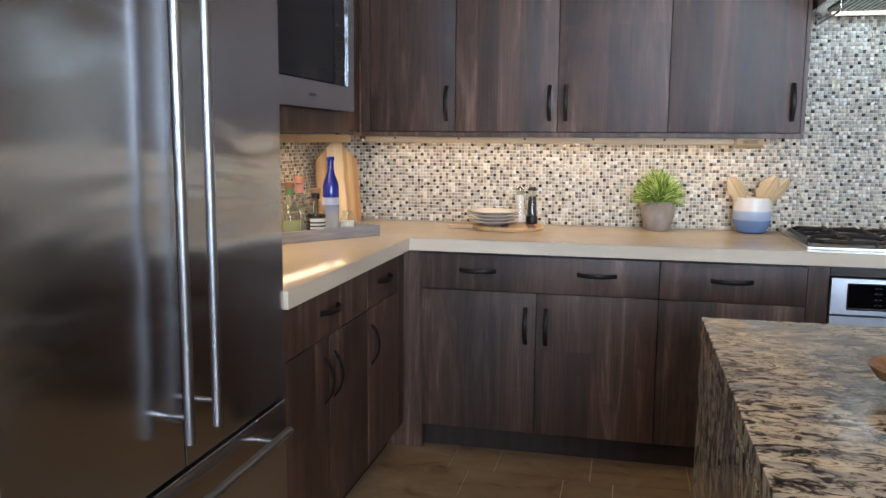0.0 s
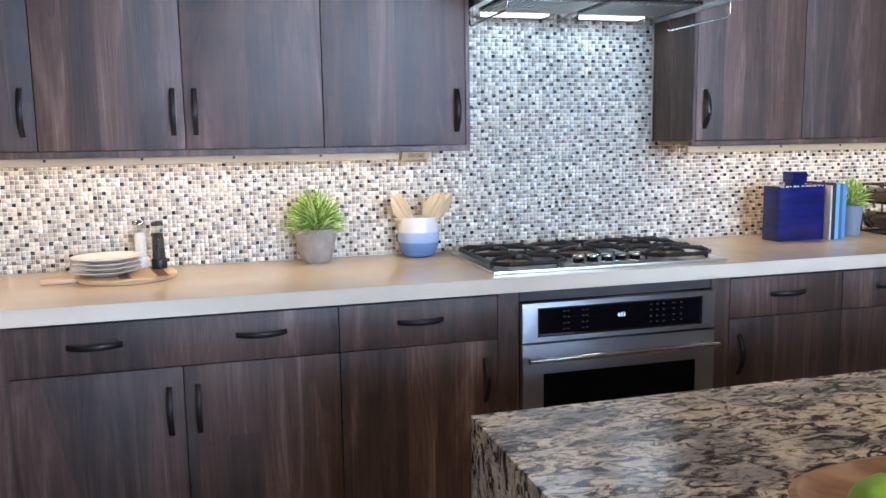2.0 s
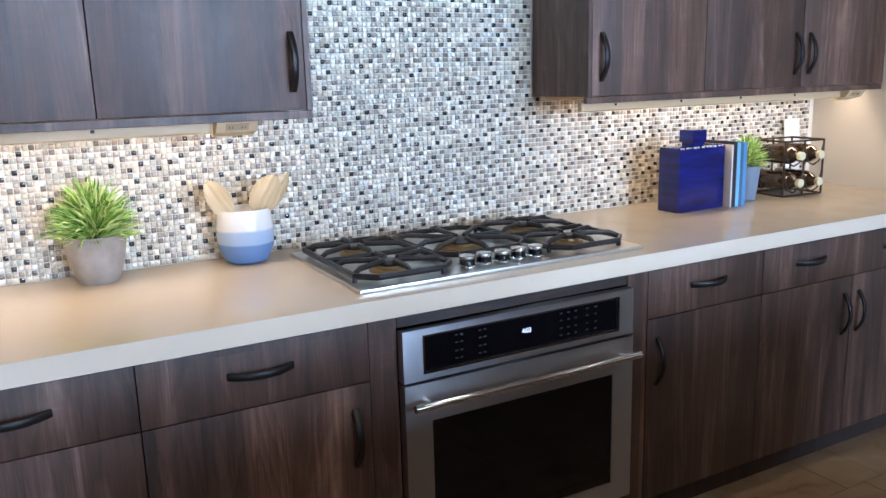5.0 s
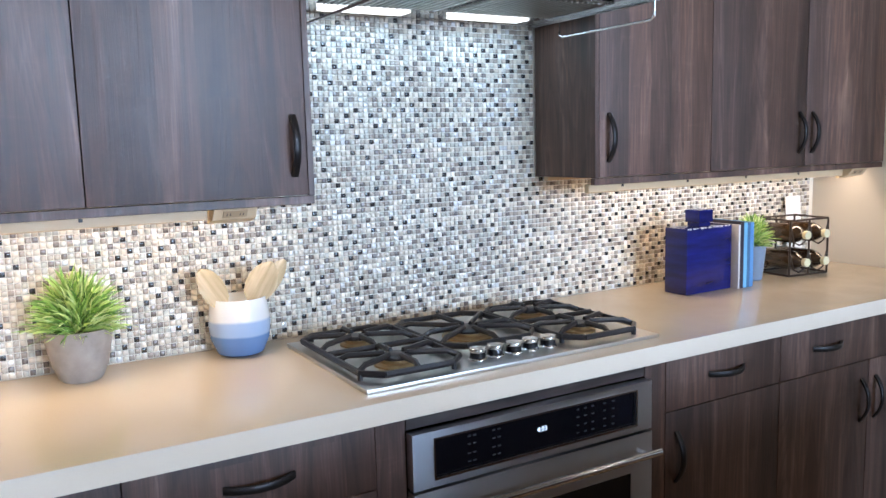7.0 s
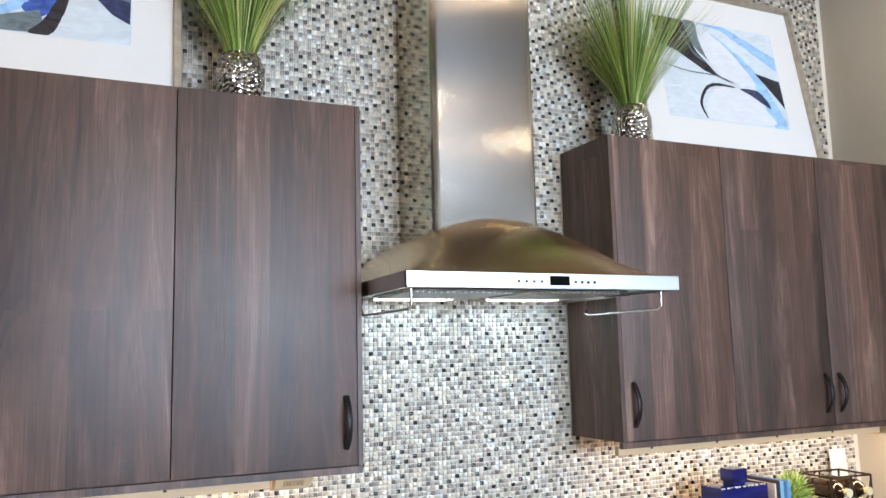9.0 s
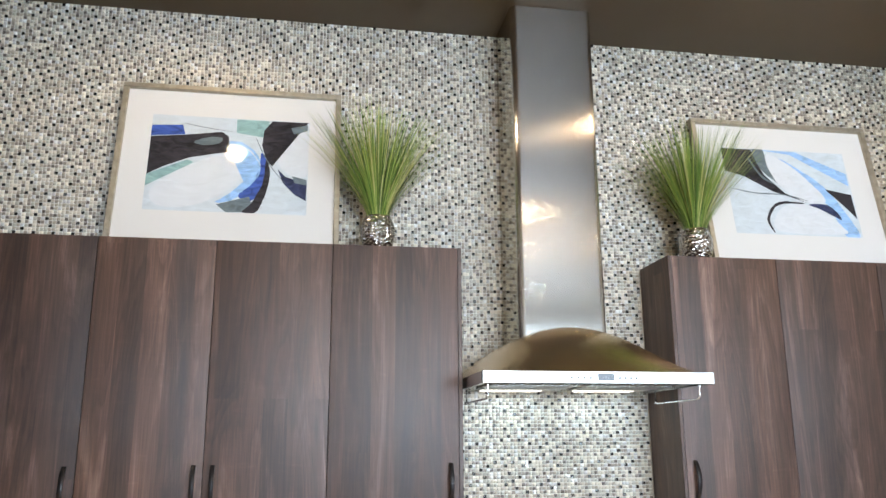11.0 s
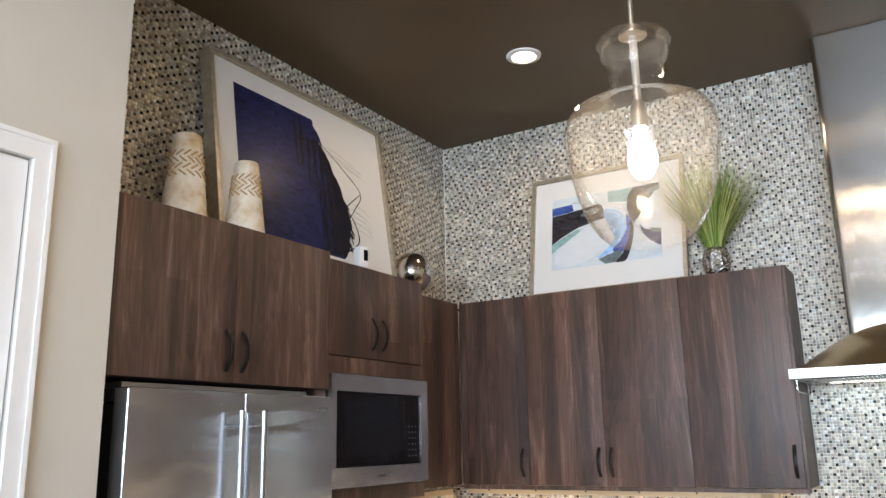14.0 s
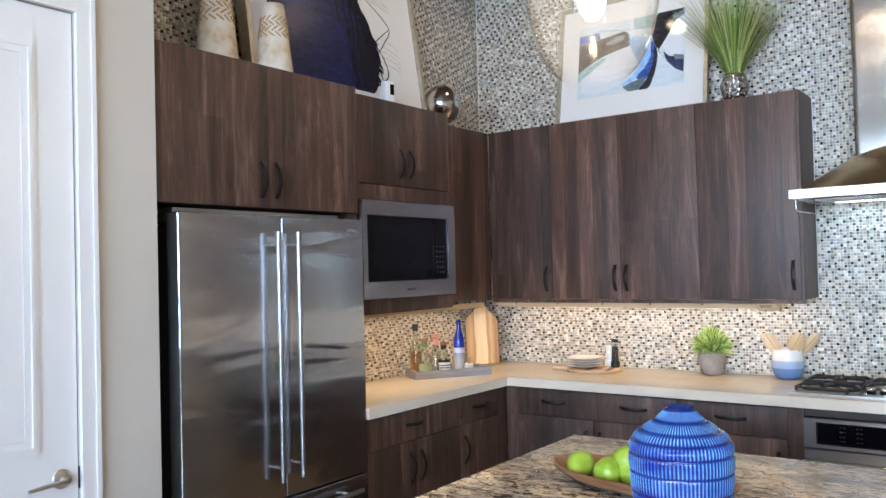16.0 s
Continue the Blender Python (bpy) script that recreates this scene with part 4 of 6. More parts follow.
def paint(name, color, spread=0.35, rough=0.6):
    m = mat(name, color, rough, Specular_IOR_Level=0.15)
    lo_, hi_ = tuple(c * (1 - spread) for c in color), tuple(min(1, c * (1 + spread) + 0.005) for c in color)
    v = coords(m, (14, 14, 34))
    put(m, "Base Color", ramp(m, noisy(m, 1.0, v, 6, 0.65, 1.2), [(0.3, lo_), (0.7, hi_)]))
    return m


PGLASS = thin_glass("picture glass", (0.99, 0.99, 0.99), 0.01, 0.0, 0.02, 0.3)
CHAMPAGNE = mat("champagne silver frame", (0.42, 0.37, 0.29), 0.45, 0.6)
put(CHAMPAGNE, "Base Color", ramp(CHAMPAGNE, noisy(CHAMPAGNE, 30, coords(CHAMPAGNE), 4), [(0.3, (0.34, 0.3, 0.23)), (0.7, (0.48, 0.43, 0.34))]))
MATBOARD = mat("white mat board", (0.68, 0.68, 0.67), 0.8)
CANVAS = paint("pale painted ground", (0.55, 0.62, 0.67), 0.12)
P_BLACK, P_NAVY, P_BLUE = paint("black paint", (0.025, 0.023, 0.03), 0.8), paint("navy paint", (0.03, 0.04, 0.1), 0.6), paint("blue paint", (0.04, 0.09, 0.34), 0.6)
P_SKY, P_TEAL, P_GREY, P_WHITE = paint("pale blue paint", (0.28, 0.48, 0.75), 0.3), paint("soft teal paint", (0.25, 0.42, 0.42), 0.3), paint("grey green paint", (0.14, 0.18, 0.2), 0.4), paint("white paint strokes", (0.62, 0.66, 0.7), 0.08)


PGLASS_SOFT = thin_glass("low glare picture glass", (0.99, 0.99, 0.99), 0.3, 0.0, 0.006, 0.15)


def picture(m, w, h, image, rail, label, proud=0.03):
    """image: x0, x1, z0, z1 of the printed part. Origin at the bottom middle, facing -y."""
    t = thing("framed_picture", m, label, "framed picture")
    fr_ = bmesh.new()
    for x0, x1, z0, z1 in ((-w / 2, w / 2, h - rail, h), (-w / 2, w / 2, 0, rail), (-w / 2, -w / 2 + rail, rail, h - rail), (w / 2 - rail, w / 2, rail, h - rail)):
        box(fr_, x0, x1, -proud, 0.0, z0, z1, 0.002)
    part("frame", fr_, CHAMPAGNE, t, "champagne silver frame")
    front = pose(0, -max(0.0, proud - 0.03), 0)
    part("backing", slab(-w / 2 + rail, w / 2 - rail, -0.006, -0.001, rail, h - rail, 0), MATBOARD, t, smooth=False, m=front)
    part("mat", slab(-w / 2 + rail, w / 2 - rail, -0.009, -0.0065, rail, h - rail, 0), MATBOARD, t, "wide white mat", smooth=False, m=front)
    x0, x1, z0, z1 = image
    sheet = part("painting", flat_shape([(x0, z0), (x1, z0), (x1, z1), (x0, z1)], -0.0094), CANVAS, t, "abstract painting", smooth=False, m=front)
    part("pane", flat_shape([(-w / 2 + rail, rail), (w / 2 - rail, rail), (w / 2 - rail, h - rail), (-w / 2 + rail, h - rail)], -proud + 0.006), PGLASS if proud < 0.05 else PGLASS_SOFT, t, "clear glass", smooth=False).visible_shadow = False
    return t, sheet


def painted(sheet, layers, clip):
    x0, x1, z0, z1 = clip
    for i, (material, pts, kind) in enumerate(layers):
        y = -0.0097 - 0.00008 * i
        q = [(x0 + u * (x1 - x0), z0 + v * (z1 - z0)) for u, v in pts]
        if kind == "poly":
            part("paint_patch", flat_shape(q, y, clip, 0.0015), material, sheet, smooth=False)
        elif kind == "blob":
            part("paint_patch", flat_shape(spline(q, 8), y, clip, 0.0018), material, sheet, smooth=False)
        else:
            part("brush_stroke", stroke(q, kind, y), material, sheet, smooth=False)


LN = 9.5
t1, s1_ = picture(pose(0.128, 4.628, 2.431, -LN), 0.965, 0.785, (-0.345, 0.34, 0.165, 0.635), 0.024, "abstract blue, black and white painting in a champagne frame, leaning back")
painted(s1_, [
    (P_TEAL, [(0.53, 0.84), (0.74, 0.8), (0.74, 0.995), (0.53, 0.995)], "poly"),
    (P_TEAL, [(0.0, 0.24), (0.15, 0.38), (0.28, 0.5), (0.24, 0.53), (0.0, 0.36)], "poly"),
    (P_WHITE, [(0.04, 0.22), (0.2, 0.42), (0.4, 0.58), (0.56, 0.58), (0.6, 0.42), (0.5, 0.22), (0.3, 0.06), (0.08, 0.05)], "blob"),
    (P_WHITE, [(0.8, 0.62), (0.88, 0.84), (0.99, 0.88), (0.99, 0.42), (0.86, 0.44)], "blob"),
    (P_BLUE, [(0.0, 0.77), (0.21, 0.8), (0.19, 0.9), (0.0, 0.88)], "poly"),
    (P_SKY, [(0.49, 0.75), (0.6, 0.72), (0.68, 0.6), (0.71, 0.42), (0.64, 0.25), (0.52, 0.12), (0.43, 0.1), (0.52, 0.2), (0.6, 0.34), (0.63, 0.5), (0.58, 0.6), (0.49, 0.65)], "blob"),
    (P_BLUE, [(0.7, 0.64), (0.745, 0.48), (0.72, 0.25), (0.64, 0.12), (0.57, 0.18), (0.65, 0.3), (0.69, 0.45)], "blob"),
    (P_GREY, [(0.44, 0.08), (0.64, 0.17), (0.67, 0.01), (0.5, 0.005)], "poly"),
    (P_BLACK, [(0.73, 0.58), (0.76, 0.4), (0.73, 0.16), (0.68, 0.005), (0.6, 0.01), (0.66, 0.12), (0.72, 0.34)], "blob"),
    (P_BLACK, [(0.0, 0.36), (0.1, 0.45), (0.25, 0.55), (0.4, 0.6), (0.5, 0.63), (0.485, 0.8), (0.44, 0.845), (0.2, 0.79), (0.0, 0.76)], "poly"),
    (P_GREY, [(0.27, 0.72), (0.34, 0.69), (0.43, 0.72), (0.44, 0.78), (0.36, 0.78)], "blob"),
    (P_BLACK, [(0.76, 0.995), (0.995, 0.995), (0.95, 0.93), (0.84, 0.83), (0.78, 0.66), (0.77, 0.5), (0.73, 0.56), (0.7, 0.72), (0.71, 0.88)], "poly"),
    (P_GREY, [(0.88, 0.93), (0.99, 0.97), (0.99, 0.9), (0.9, 0.86)], "poly"),
    (P_NAVY, [(0.81, 0.47), (0.86, 0.39), (0.995, 0.34), (0.995, 0.15), (0.92, 0.21), (0.84, 0.33)], "poly"),
    (P_GREY, [(0.9, 0.4), (0.995, 0.37), (0.995, 0.31), (0.92, 0.33)], "poly"),
    (P_SKY, [(0.47, 0.68), (0.6, 0.64), (0.69, 0.5), (0.68, 0.36)], 0.008),
    (P_WHITE, [(0.5, 0.7), (0.62, 0.66), (0.7, 0.5)], 0.004),
    (P_GREY, [(0.2, 0.92), (0.34, 0.88), (0.52, 0.85)], 0.003),
    (P_GREY, [(0.66, 0.8), (0.7, 0.66), (0.77, 0.48), (0.86, 0.32)], 0.004),
], (-0.345, 0.34, 0.165, 0.635))
t2, s2_ = picture(pose(2.83, 4.628, 2.431, -LN), 0.965, 0.785, (-0.335, 0.335, 0.165, 0.635), 0.024, "abstract black and pale blue painting leaning behind a grass plant")
painted(s2_, [
    (P_SKY, [(0.3, 0.99), (0.55, 0.95), (0.99, 0.6), (0.99, 0.75), (0.6, 0.99)], "poly"),
    (P_SKY, [(0.45, 0.9), (0.75, 0.62), (0.9, 0.3), (0.98, 0.02), (0.86, 0.02), (0.78, 0.35), (0.6, 0.62)], "blob"),
    (P_BLACK, [(0.0, 0.99), (0.24, 0.99), (0.3, 0.7), (0.45, 0.48), (0.62, 0.38), (0.35, 0.5), (0.15, 0.66), (0.0, 0.72)], "poly"),
    (P_BLACK, [(0.78, 0.55), (0.99, 0.5), (0.99, 0.22), (0.92, 0.34)], "poly"),
    (P_GREY, [(0.25, 0.99), (0.34, 0.99), (0.36, 0.78), (0.5, 0.55), (0.42, 0.58), (0.29, 0.76)], "blob"),
    (P_WHITE, [(0.36, 0.94), (0.55, 0.8), (0.76, 0.46), (0.7, 0.37), (0.52, 0.44), (0.38, 0.66)], "blob"),
    (P_WHITE, [(0.34, 0.04), (0.36, 0.26), (0.5, 0.36), (0.7, 0.32), (0.85, 0.12), (0.84, 0.03)], "blob"),
    (P_NAVY, [(0.62, 0.36), (0.78, 0.36), (0.86, 0.2), (0.72, 0.3)], "blob"),
    (P_BLACK, [(0.3, 0.02), (0.27, 0.16), (0.33, 0.31), (0.42, 0.37), (0.58, 0.37)], 0.016),
    (P_GREY, [(0.0, 0.52), (0.2, 0.47), (0.45, 0.46), (0.62, 0.4)], 0.006),
    (P_GREY, [(0.2, 0.9), (0.28, 0.68), (0.38, 0.58)], 0.012),
], (-0.335, 0.335, 0.165, 0.635))
t3, s3_ = picture(pose(-0.885, 3.222, 2.431, -8.0, 0, 90), 1.33, 0.985, (-0.51, 0.5, 0.1, 0.86), 0.026, "large abstract navy and white painting in a champagne frame, leaning", 0.07)
P_INK = paint("deep navy paint", (0.006, 0.011, 0.075), 0.55)
P_INK2 = paint("dark ink paint", (0.003, 0.003, 0.012), 0.9)
def bulge(v):
    tab = [(0.0, 0.72), (0.1, 0.77), (0.25, 0.795), (0.4, 0.775), (0.55, 0.72), (0.7, 0.66), (0.85, 0.59), (1.0, 0.56)]
    for (v0, u0), (v1, u1) in zip(tab, tab[1:]):
        if v <= v1:
            return u0 + (u1 - u0) * (v - v0) / (v1 - v0)
    return 0.5


edge = [(0.0, 1.0)] + [(bulge(1 - i / 45) + rnd.uniform(-0.008, 0.01), 1 - i / 45) for i in range(46)] + [(0.0, 0.0)]
edge2 = [(bulge(0.84 - 0.82 * i / 35) + rnd.uniform(-0.012, 0.016), 0.84 - 0.82 * i / 35) for i in range(36)]
edge2 += [(bulge(0.02 + 0.8 * i / 60) - 0.15 - 0.05 * math.sin(i / 9) + (0.03 if i % 2 else -0.03) * rnd.random(), 0.02 + 0.8 * i / 60) for i in range(61)]
lay = [(MATBOARD, [(0.0, 0.0), (1, 0.0), (1, 1), (0.0, 1)], "poly"), (P_INK, edge, "poly"), (P_INK2, edge2, "poly")]
lay += [(P_INK2, [(0.6, 0.84), (0.76, 0.72), (0.92, 0.56), (0.86, 0.42), (0.78, 0.3)], 0.007),
        (P_INK2, [(0.76, 0.42), (0.84, 0.3), (0.86, 0.16), (0.74, 0.06), (0.62, 0.05)], 0.01),
        (P_INK2, [(0.72, 0.34), (0.83, 0.46), (0.92, 0.55)], 0.006)]
for i in range(9):
    z = 0.78 - 0.02 * i if i < 4 else 0.42 - 0.05 * (i - 4)
    a = 0.62 if i < 4 else 0.78
    lay.append((P_GREY, [(a, z + 0.05), (a + 0.16, z + rnd.uniform(-0.01, 0.02)), (min(0.99, a + 0.33), z - 0.05 + rnd.uniform(-0.01, 0.01))], 0.0022))
for i in range(46):
    v = 0.1 + 0.78 * rnd.random()
    u = bulge(v) - rnd.uniform(0.1, 0.22)
    L_ = rnd.uniform(0.06, 0.2)
    lay.append((P_INK2 if rnd.random() < 0.6 else P_INK, [(u, min(0.97, v + L_)), (u + rnd.uniform(-0.01, 0.01), v), (u + rnd.uniform(-0.015, 0.015), max(0.02, v - L_))], rnd.uniform(0.008, 0.022)))
for i in range(34):
    v = 0.08 + 0.84 * rnd.random() ** 0.9
    u = bulge(v)
    a = rnd.uniform(0.0, 0.03)
    lay.append((P_INK2 if v < 0.8 else P_INK, [(u - 0.03, min(0.98, v + rnd.uniform(0.0, 0.06))), (u, v), (u + a, v - rnd.uniform(0.02, 0.07))], rnd.uniform(0.008, 0.018)))
painted(s3_, lay, (-0.51, 0.5, 0.1, 0.86))

# ---- plants ----
LEAF = mat("fresh green leaf", (0.09, 0.2, 0.03), 0.45, Subsurface_Weight=0.0)
_oi = LEAF.node_tree.nodes.new("ShaderNodeNewGeometry")
put(LEAF, "Base Color", ramp(LEAF, _oi.outputs["Random Per Island"], [(0.0, (0.08, 0.19, 0.03)), (0.35, (0.24, 0.42, 0.07)), (0.7, (0.46, 0.6, 0.16)), (1.0, (0.72, 0.76, 0.38))]))
GRASS = mat("artificial grass blade", (0.09, 0.17, 0.03), 0.5)
_oi = GRASS.node_tree.nodes.new("ShaderNodeNewGeometry")
put(GRASS, "Base Color", ramp(GRASS, _oi.outputs["Random Per Island"], [(0.0, (0.04, 0.1, 0.015)), (0.4, (0.15, 0.26, 0.04)), (0.75, (0.36, 0.45, 0.1)), (1.0, (0.62, 0.55, 0.25))]))
SOIL = mat("dark soil", (0.03, 0.022, 0.015), 0.9)
HAMMERED = mat("hammered silver", (0.62, 0.59, 0.56), 0.16, 1.0)
_v = HAMMERED.node_tree.nodes.new("ShaderNodeTexVoronoi")
_v.inputs["Scale"].default_value = 75
HAMMERED.node_tree.links.new(coords(HAMMERED), _v.inputs["Vector"])
bump(HAMMERED, _v.outputs["Distance"], 1.0, 0.006)


def blades(count, height, spread, width, r0, seed, stiff=1.0, segs=5, fold=False, wall=None):
    rg = random.Random(seed)
    bm = bmesh.new()
    for _ in range(count):
        a = rg.uniform(0, 2 * math.pi)
        out_ = rg.random() ** 0.6
        L_ = height * rg.uniform(0.72, 1.05)
        rr = r0 * math.sqrt(rg.random())
        side = Vector((-math.sin(a), math.cos(a), 0))
        tw = rg.uniform(-0.8, 0.8)
        prev = None
        for s in range(segs + 1):
            t = s / segs
            rad = rr + spread * out_ * (t ** 1.25)
            z = L_ * t * (1 - 0.28 * out_ * t * (1 if stiff < 1.2 else 0.6))
            w = width * (1 - t) ** 0.6 * (0.55 + 0.9 * t if t < 0.5 else 1.0)
            y_ = rad * math.sin(a)
            if wall is not None:
                y_ = min(y_, wall)
            c = Vector((rad * math.cos(a), y_, z))
            sd = (side * math.cos(tw) + Vector((0, 0, math.sin(tw) * 0.4)))
            if s == segs:
                cur = [bm.verts.new(c)]
            else:
                cur = [bm.verts.new(c - sd * w / 2), bm.verts.new(c + sd * w / 2)]
            if prev:
                bm.faces.new((prev[0], prev[1], cur[-1], cur[0]) if len(cur) == 2 else (prev[0], prev[1], cur[0]))
            prev = cur
    me = bpy.data.meshes.new("foliage")
    bm.to_mesh(me)
    bm.free()
    return me


def bush(count, r, leaf, rise, seed, wall):
    """Pointed leaves that spring outwards and upwards from a low dome."""
    rg = random.Random(seed)
    bm = bmesh.new()
    for _ in range(count):
        a, e = rg.uniform(0, 2 * math.pi), math.asin(rg.random() ** 0.8)
        q = rg.random() ** 0.4
        d = Vector((math.cos(a) * math.cos(e), math.sin(a) * math.cos(e), math.sin(e)))
        o = Vector((d.x * r * q * 0.75, d.y * r * q * 0.75, d.z * rise * q * 0.62))
        d = (d + Vector((rg.uniform(-0.5, 0.5), rg.uniform(-0.5, 0.5), 0.35 + rg.uniform(-0.3, 0.3)))).normalized()
        side = d.cross(Vector((rg.uniform(-1, 1), rg.uniform(-1, 1), rg.uniform(-1, 1)))).normalized()
        L_, w = leaf * rg.uniform(0.55, 1.25), 0.0025 * rg.uniform(0.7, 1.3)
        prev = None
        for s in range(4):
            t = s / 3
            c = o + d * L_ * t - Vector((0, 0, 0.3 * L_ * t * t))
            c.y = min(c.y, wall)
            cur = [bm.verts.new(c)] if s == 3 else [bm.verts.new(c - side * w * (0.6, 1.1, 0.8)[s]), bm.verts.new(c + side * w * (0.6, 1.1, 0.8)[s])]
            if prev:
                bm.faces.new((prev[0], prev[1], cur[-1], cur[0]) if len(cur) == 2 else (prev[0], prev[1], cur[0]))
            prev = cur
    me = bpy.data.meshes.new("foliage")
    bm.to_mesh(me)
    bm.free()
    return me


def foliage(me, material, parent, m, label):
    ob = new("foliage", me)
    me.materials.append(material)
    ob.parent, ob.matrix_basis = parent, m
    for p in me.polygons:
        p.use_smooth = True
    return tagged(ob, label, kind="stuff")


for x, y, sd in ((0.775, 4.575, 5), (2.245, 4.575, 6)):
    g = thing("grass_plant", pose(x, y, 2.4305), "tall green artificial grass in a hammered silver vase", "plant", "grass plants")
    part("vase", lathe([(0.0, 0.0), (0.048, 0.0), (0.064, 0.02), (0.075, 0.065), (0.074, 0.1), (0.06, 0.143), (0.055, 0.15), (0.05, 0.146), (0.057, 0.11), (0.0, 0.1)], 40), HAMMERED, g, "hammered silver vase")
    foliage(blades(700, 0.54, 0.36, 0.005, 0.038, sd, 1.4, 7, wall=0.185), GRASS, g, pose(0, 0, 0.12), "fine green grass blades")

CONCRETE = mat("grey concrete pot", (0.3, 0.27, 0.245), 0.75)
put(CONCRETE, "Base Color", ramp(CONCRETE, noisy(CONCRETE, 22, coords(CONCRETE), 5), [(0.3, (0.25, 0.225, 0.2)), (0.7, (0.36, 0.33, 0.3))]))
bump(CONCRETE, noisy(CONCRETE, 150, coords(CONCRETE), 4), 0.25, 0.001)
g = thing("potted_plant", pose(0.565, 4.68, CT1), "small bushy green plant in a grey concrete pot", "plant")
part("pot", lathe([(0.0, 0.0), (0.045, 0.0), (0.053, 0.008), (0.068, 0.05), (0.077, 0.1), (0.0785, 0.13), (0.073, 0.13), (0.07, 0.115), (0.0, 0.113)], 44), CONCRETE, g, "tapered grey pot")
part("soil", lathe([(0.0705, 0.116), (0.0, 0.119)], 24), SOIL, g)
foliage(bush(1050, 0.095, 0.078, 0.19, 8, 0.085), LEAF, g, pose(0, 0, 0.115), "short spiky green leaves")
BLUEPOT = mat("slate blue pot", (0.17, 0.22, 0.29), 0.5)
g = thing("potted_plant", pose(2.955, 4.6, CT1), "small green plant in a tapered slate blue pot", "plant")
part("pot", lathe([(0.0, 0.0), (0.036, 0.0), (0.04, 0.004), (0.053, 0.135), (0.049, 0.135), (0.046, 0.12), (0.0, 0.118)], 36), BLUEPOT, g, "slate blue pot")
foliage(bush(650, 0.07, 0.05, 0.17, 9, 0.17), LEAF, g, pose(0, 0, 0.13), "spiky pale green leaves")

# ---- crock with spoons ----
CROCKG = mat("glazed crock", (0.7, 0.7, 0.7), 0.22)
_tc = CROCKG.node_tree.nodes.new("ShaderNodeTexCoord")
_sx = CROCKG.node_tree.nodes.new("ShaderNodeSeparateXYZ")
CROCKG.node_tree.links.new(_tc.outputs["Object"], _sx.inputs[0])
_ad = CROCKG.node_tree.nodes.new("ShaderNodeMath")
_ad.operation = "MULTIPLY_ADD"
_ad.inputs[1].default_value = 6.0
CROCKG.node_tree.links.new(_sx.outputs[2], _ad.inputs[0])
_nz = noisy(CROCKG, 6, coords(CROCKG), 2)
_sc = CROCKG.node_tree.nodes.new("ShaderNodeMath")
_sc.operation = "MULTIPLY"
_sc.inputs[1].default_value = 0.06
CROCKG.node_tree.links.new(_nz, _sc.inputs[0])
CROCKG.node_tree.links.new(_sc.outputs[0], _ad.inputs[2])
put(CROCKG, "Base Color", ramp(CROCKG, _ad.outputs[0], [(0.0, (0.1, 0.19, 0.4)), (0.37, (0.13, 0.24, 0.46)), (0.4, (0.34, 0.45, 0.62)), (0.6, (0.38, 0.49, 0.66)), (0.64, (0.74, 0.74, 0.72)), (1.0, (0.78, 0.78, 0.76))]))
ck = thing("utensil_crock", pose(0.97, 4.692, CT1), "white and blue banded ceramic crock holding wooden spoons", "utensil crock")
part("jar", lathe([(0.0, 0.0), (0.05, 0.0), (0.062, 0.006), (0.079, 0.045), (0.083, 0.085), (0.078, 0.13), (0.074, 0.157), (0.07, 0.157), (0.073, 0.13), (0.074, 0.05), (0.0, 0.02)], 48), CROCKG, ck, "banded ceramic jar")
SPOON = mat("pale beech wood", (0.5, 0.33, 0.18), 0.5)
put(SPOON, "Base Color", ramp(SPOON, noisy(SPOON, 1.0, coords(SPOON, (90, 90, 6)), 4), [(0.3, (0.42, 0.31, 0.16)), (0.7, (0.66, 0.52, 0.32))]))


def wooden_spoon(base_, tip, width, turn):
    d = Vector(tip) - Vector(base_)
    n = 16
    bm = bmesh.new()
    rings = []
    L_ = d.length
    for i in range(n + 1):
        t = i / n
        z = t * L_
        w = 0.007 if t < 0.52 else 0.007 + (width / 2 - 0.007) * math.sin(math.pi * min(1, 0.06 + (t - 0.52) / 0.5)) ** 0.55 if t > 0.53 else 0.007
        th = 0.005 if t < 0.55 else 0.0035
        rings.append([bm.verts.new((w * math.cos(k * math.pi / 4), th * math.sin(k * math.pi / 4), z)) for k in range(8)])
    for a, b in zip(rings, rings[1:]):
        for k in range(8):
            bm.faces.new((a[k], a[(k + 1) % 8], b[(k + 1) % 8], b[k]))
    bm.faces.new(rings[0]), bm.faces.new(rings[-1])
    zc = d.normalized()
    yc = (Vector((0, 1, 0)) - zc * zc.y).normalized()
    xc_ = yc.cross(zc)
    q = Matrix((xc_, yc, zc)).transposed().to_4x4()
    part("spoon", bm, SPOON, ck, "pale wooden spoon", m=Matrix.Translation(base_) @ q @ pose(0, 0, 0, 0, 0, turn))


wooden_spoon((0.03, 0.0, 0.03), (-0.108, -0.035, 0.245), 0.072, 15)
wooden_spoon((-0.03, 0.0, 0.03), (0.085, -0.05, 0.25), 0.082, -10)
wooden_spoon((-0.02, 0.02, 0.03), (0.15, 0.035, 0.24), 0.06, 10)

# ---- round board, plates, grinders ----
PALEWOOD = mat("pale round board", (0.55, 0.38, 0.22), 0.5)
put(PALEWOOD, "Base Color", ramp(PALEWOOD, noisy(PALEWOOD, 1.0, coords(PALEWOOD, (4, 60, 60)), 4), [(0.3, (0.46, 0.3, 0.16)), (0.7, (0.62, 0.45, 0.28))]))
DARKWOOD = mat("walnut inlay", (0.12, 0.06, 0.035), 0.5)
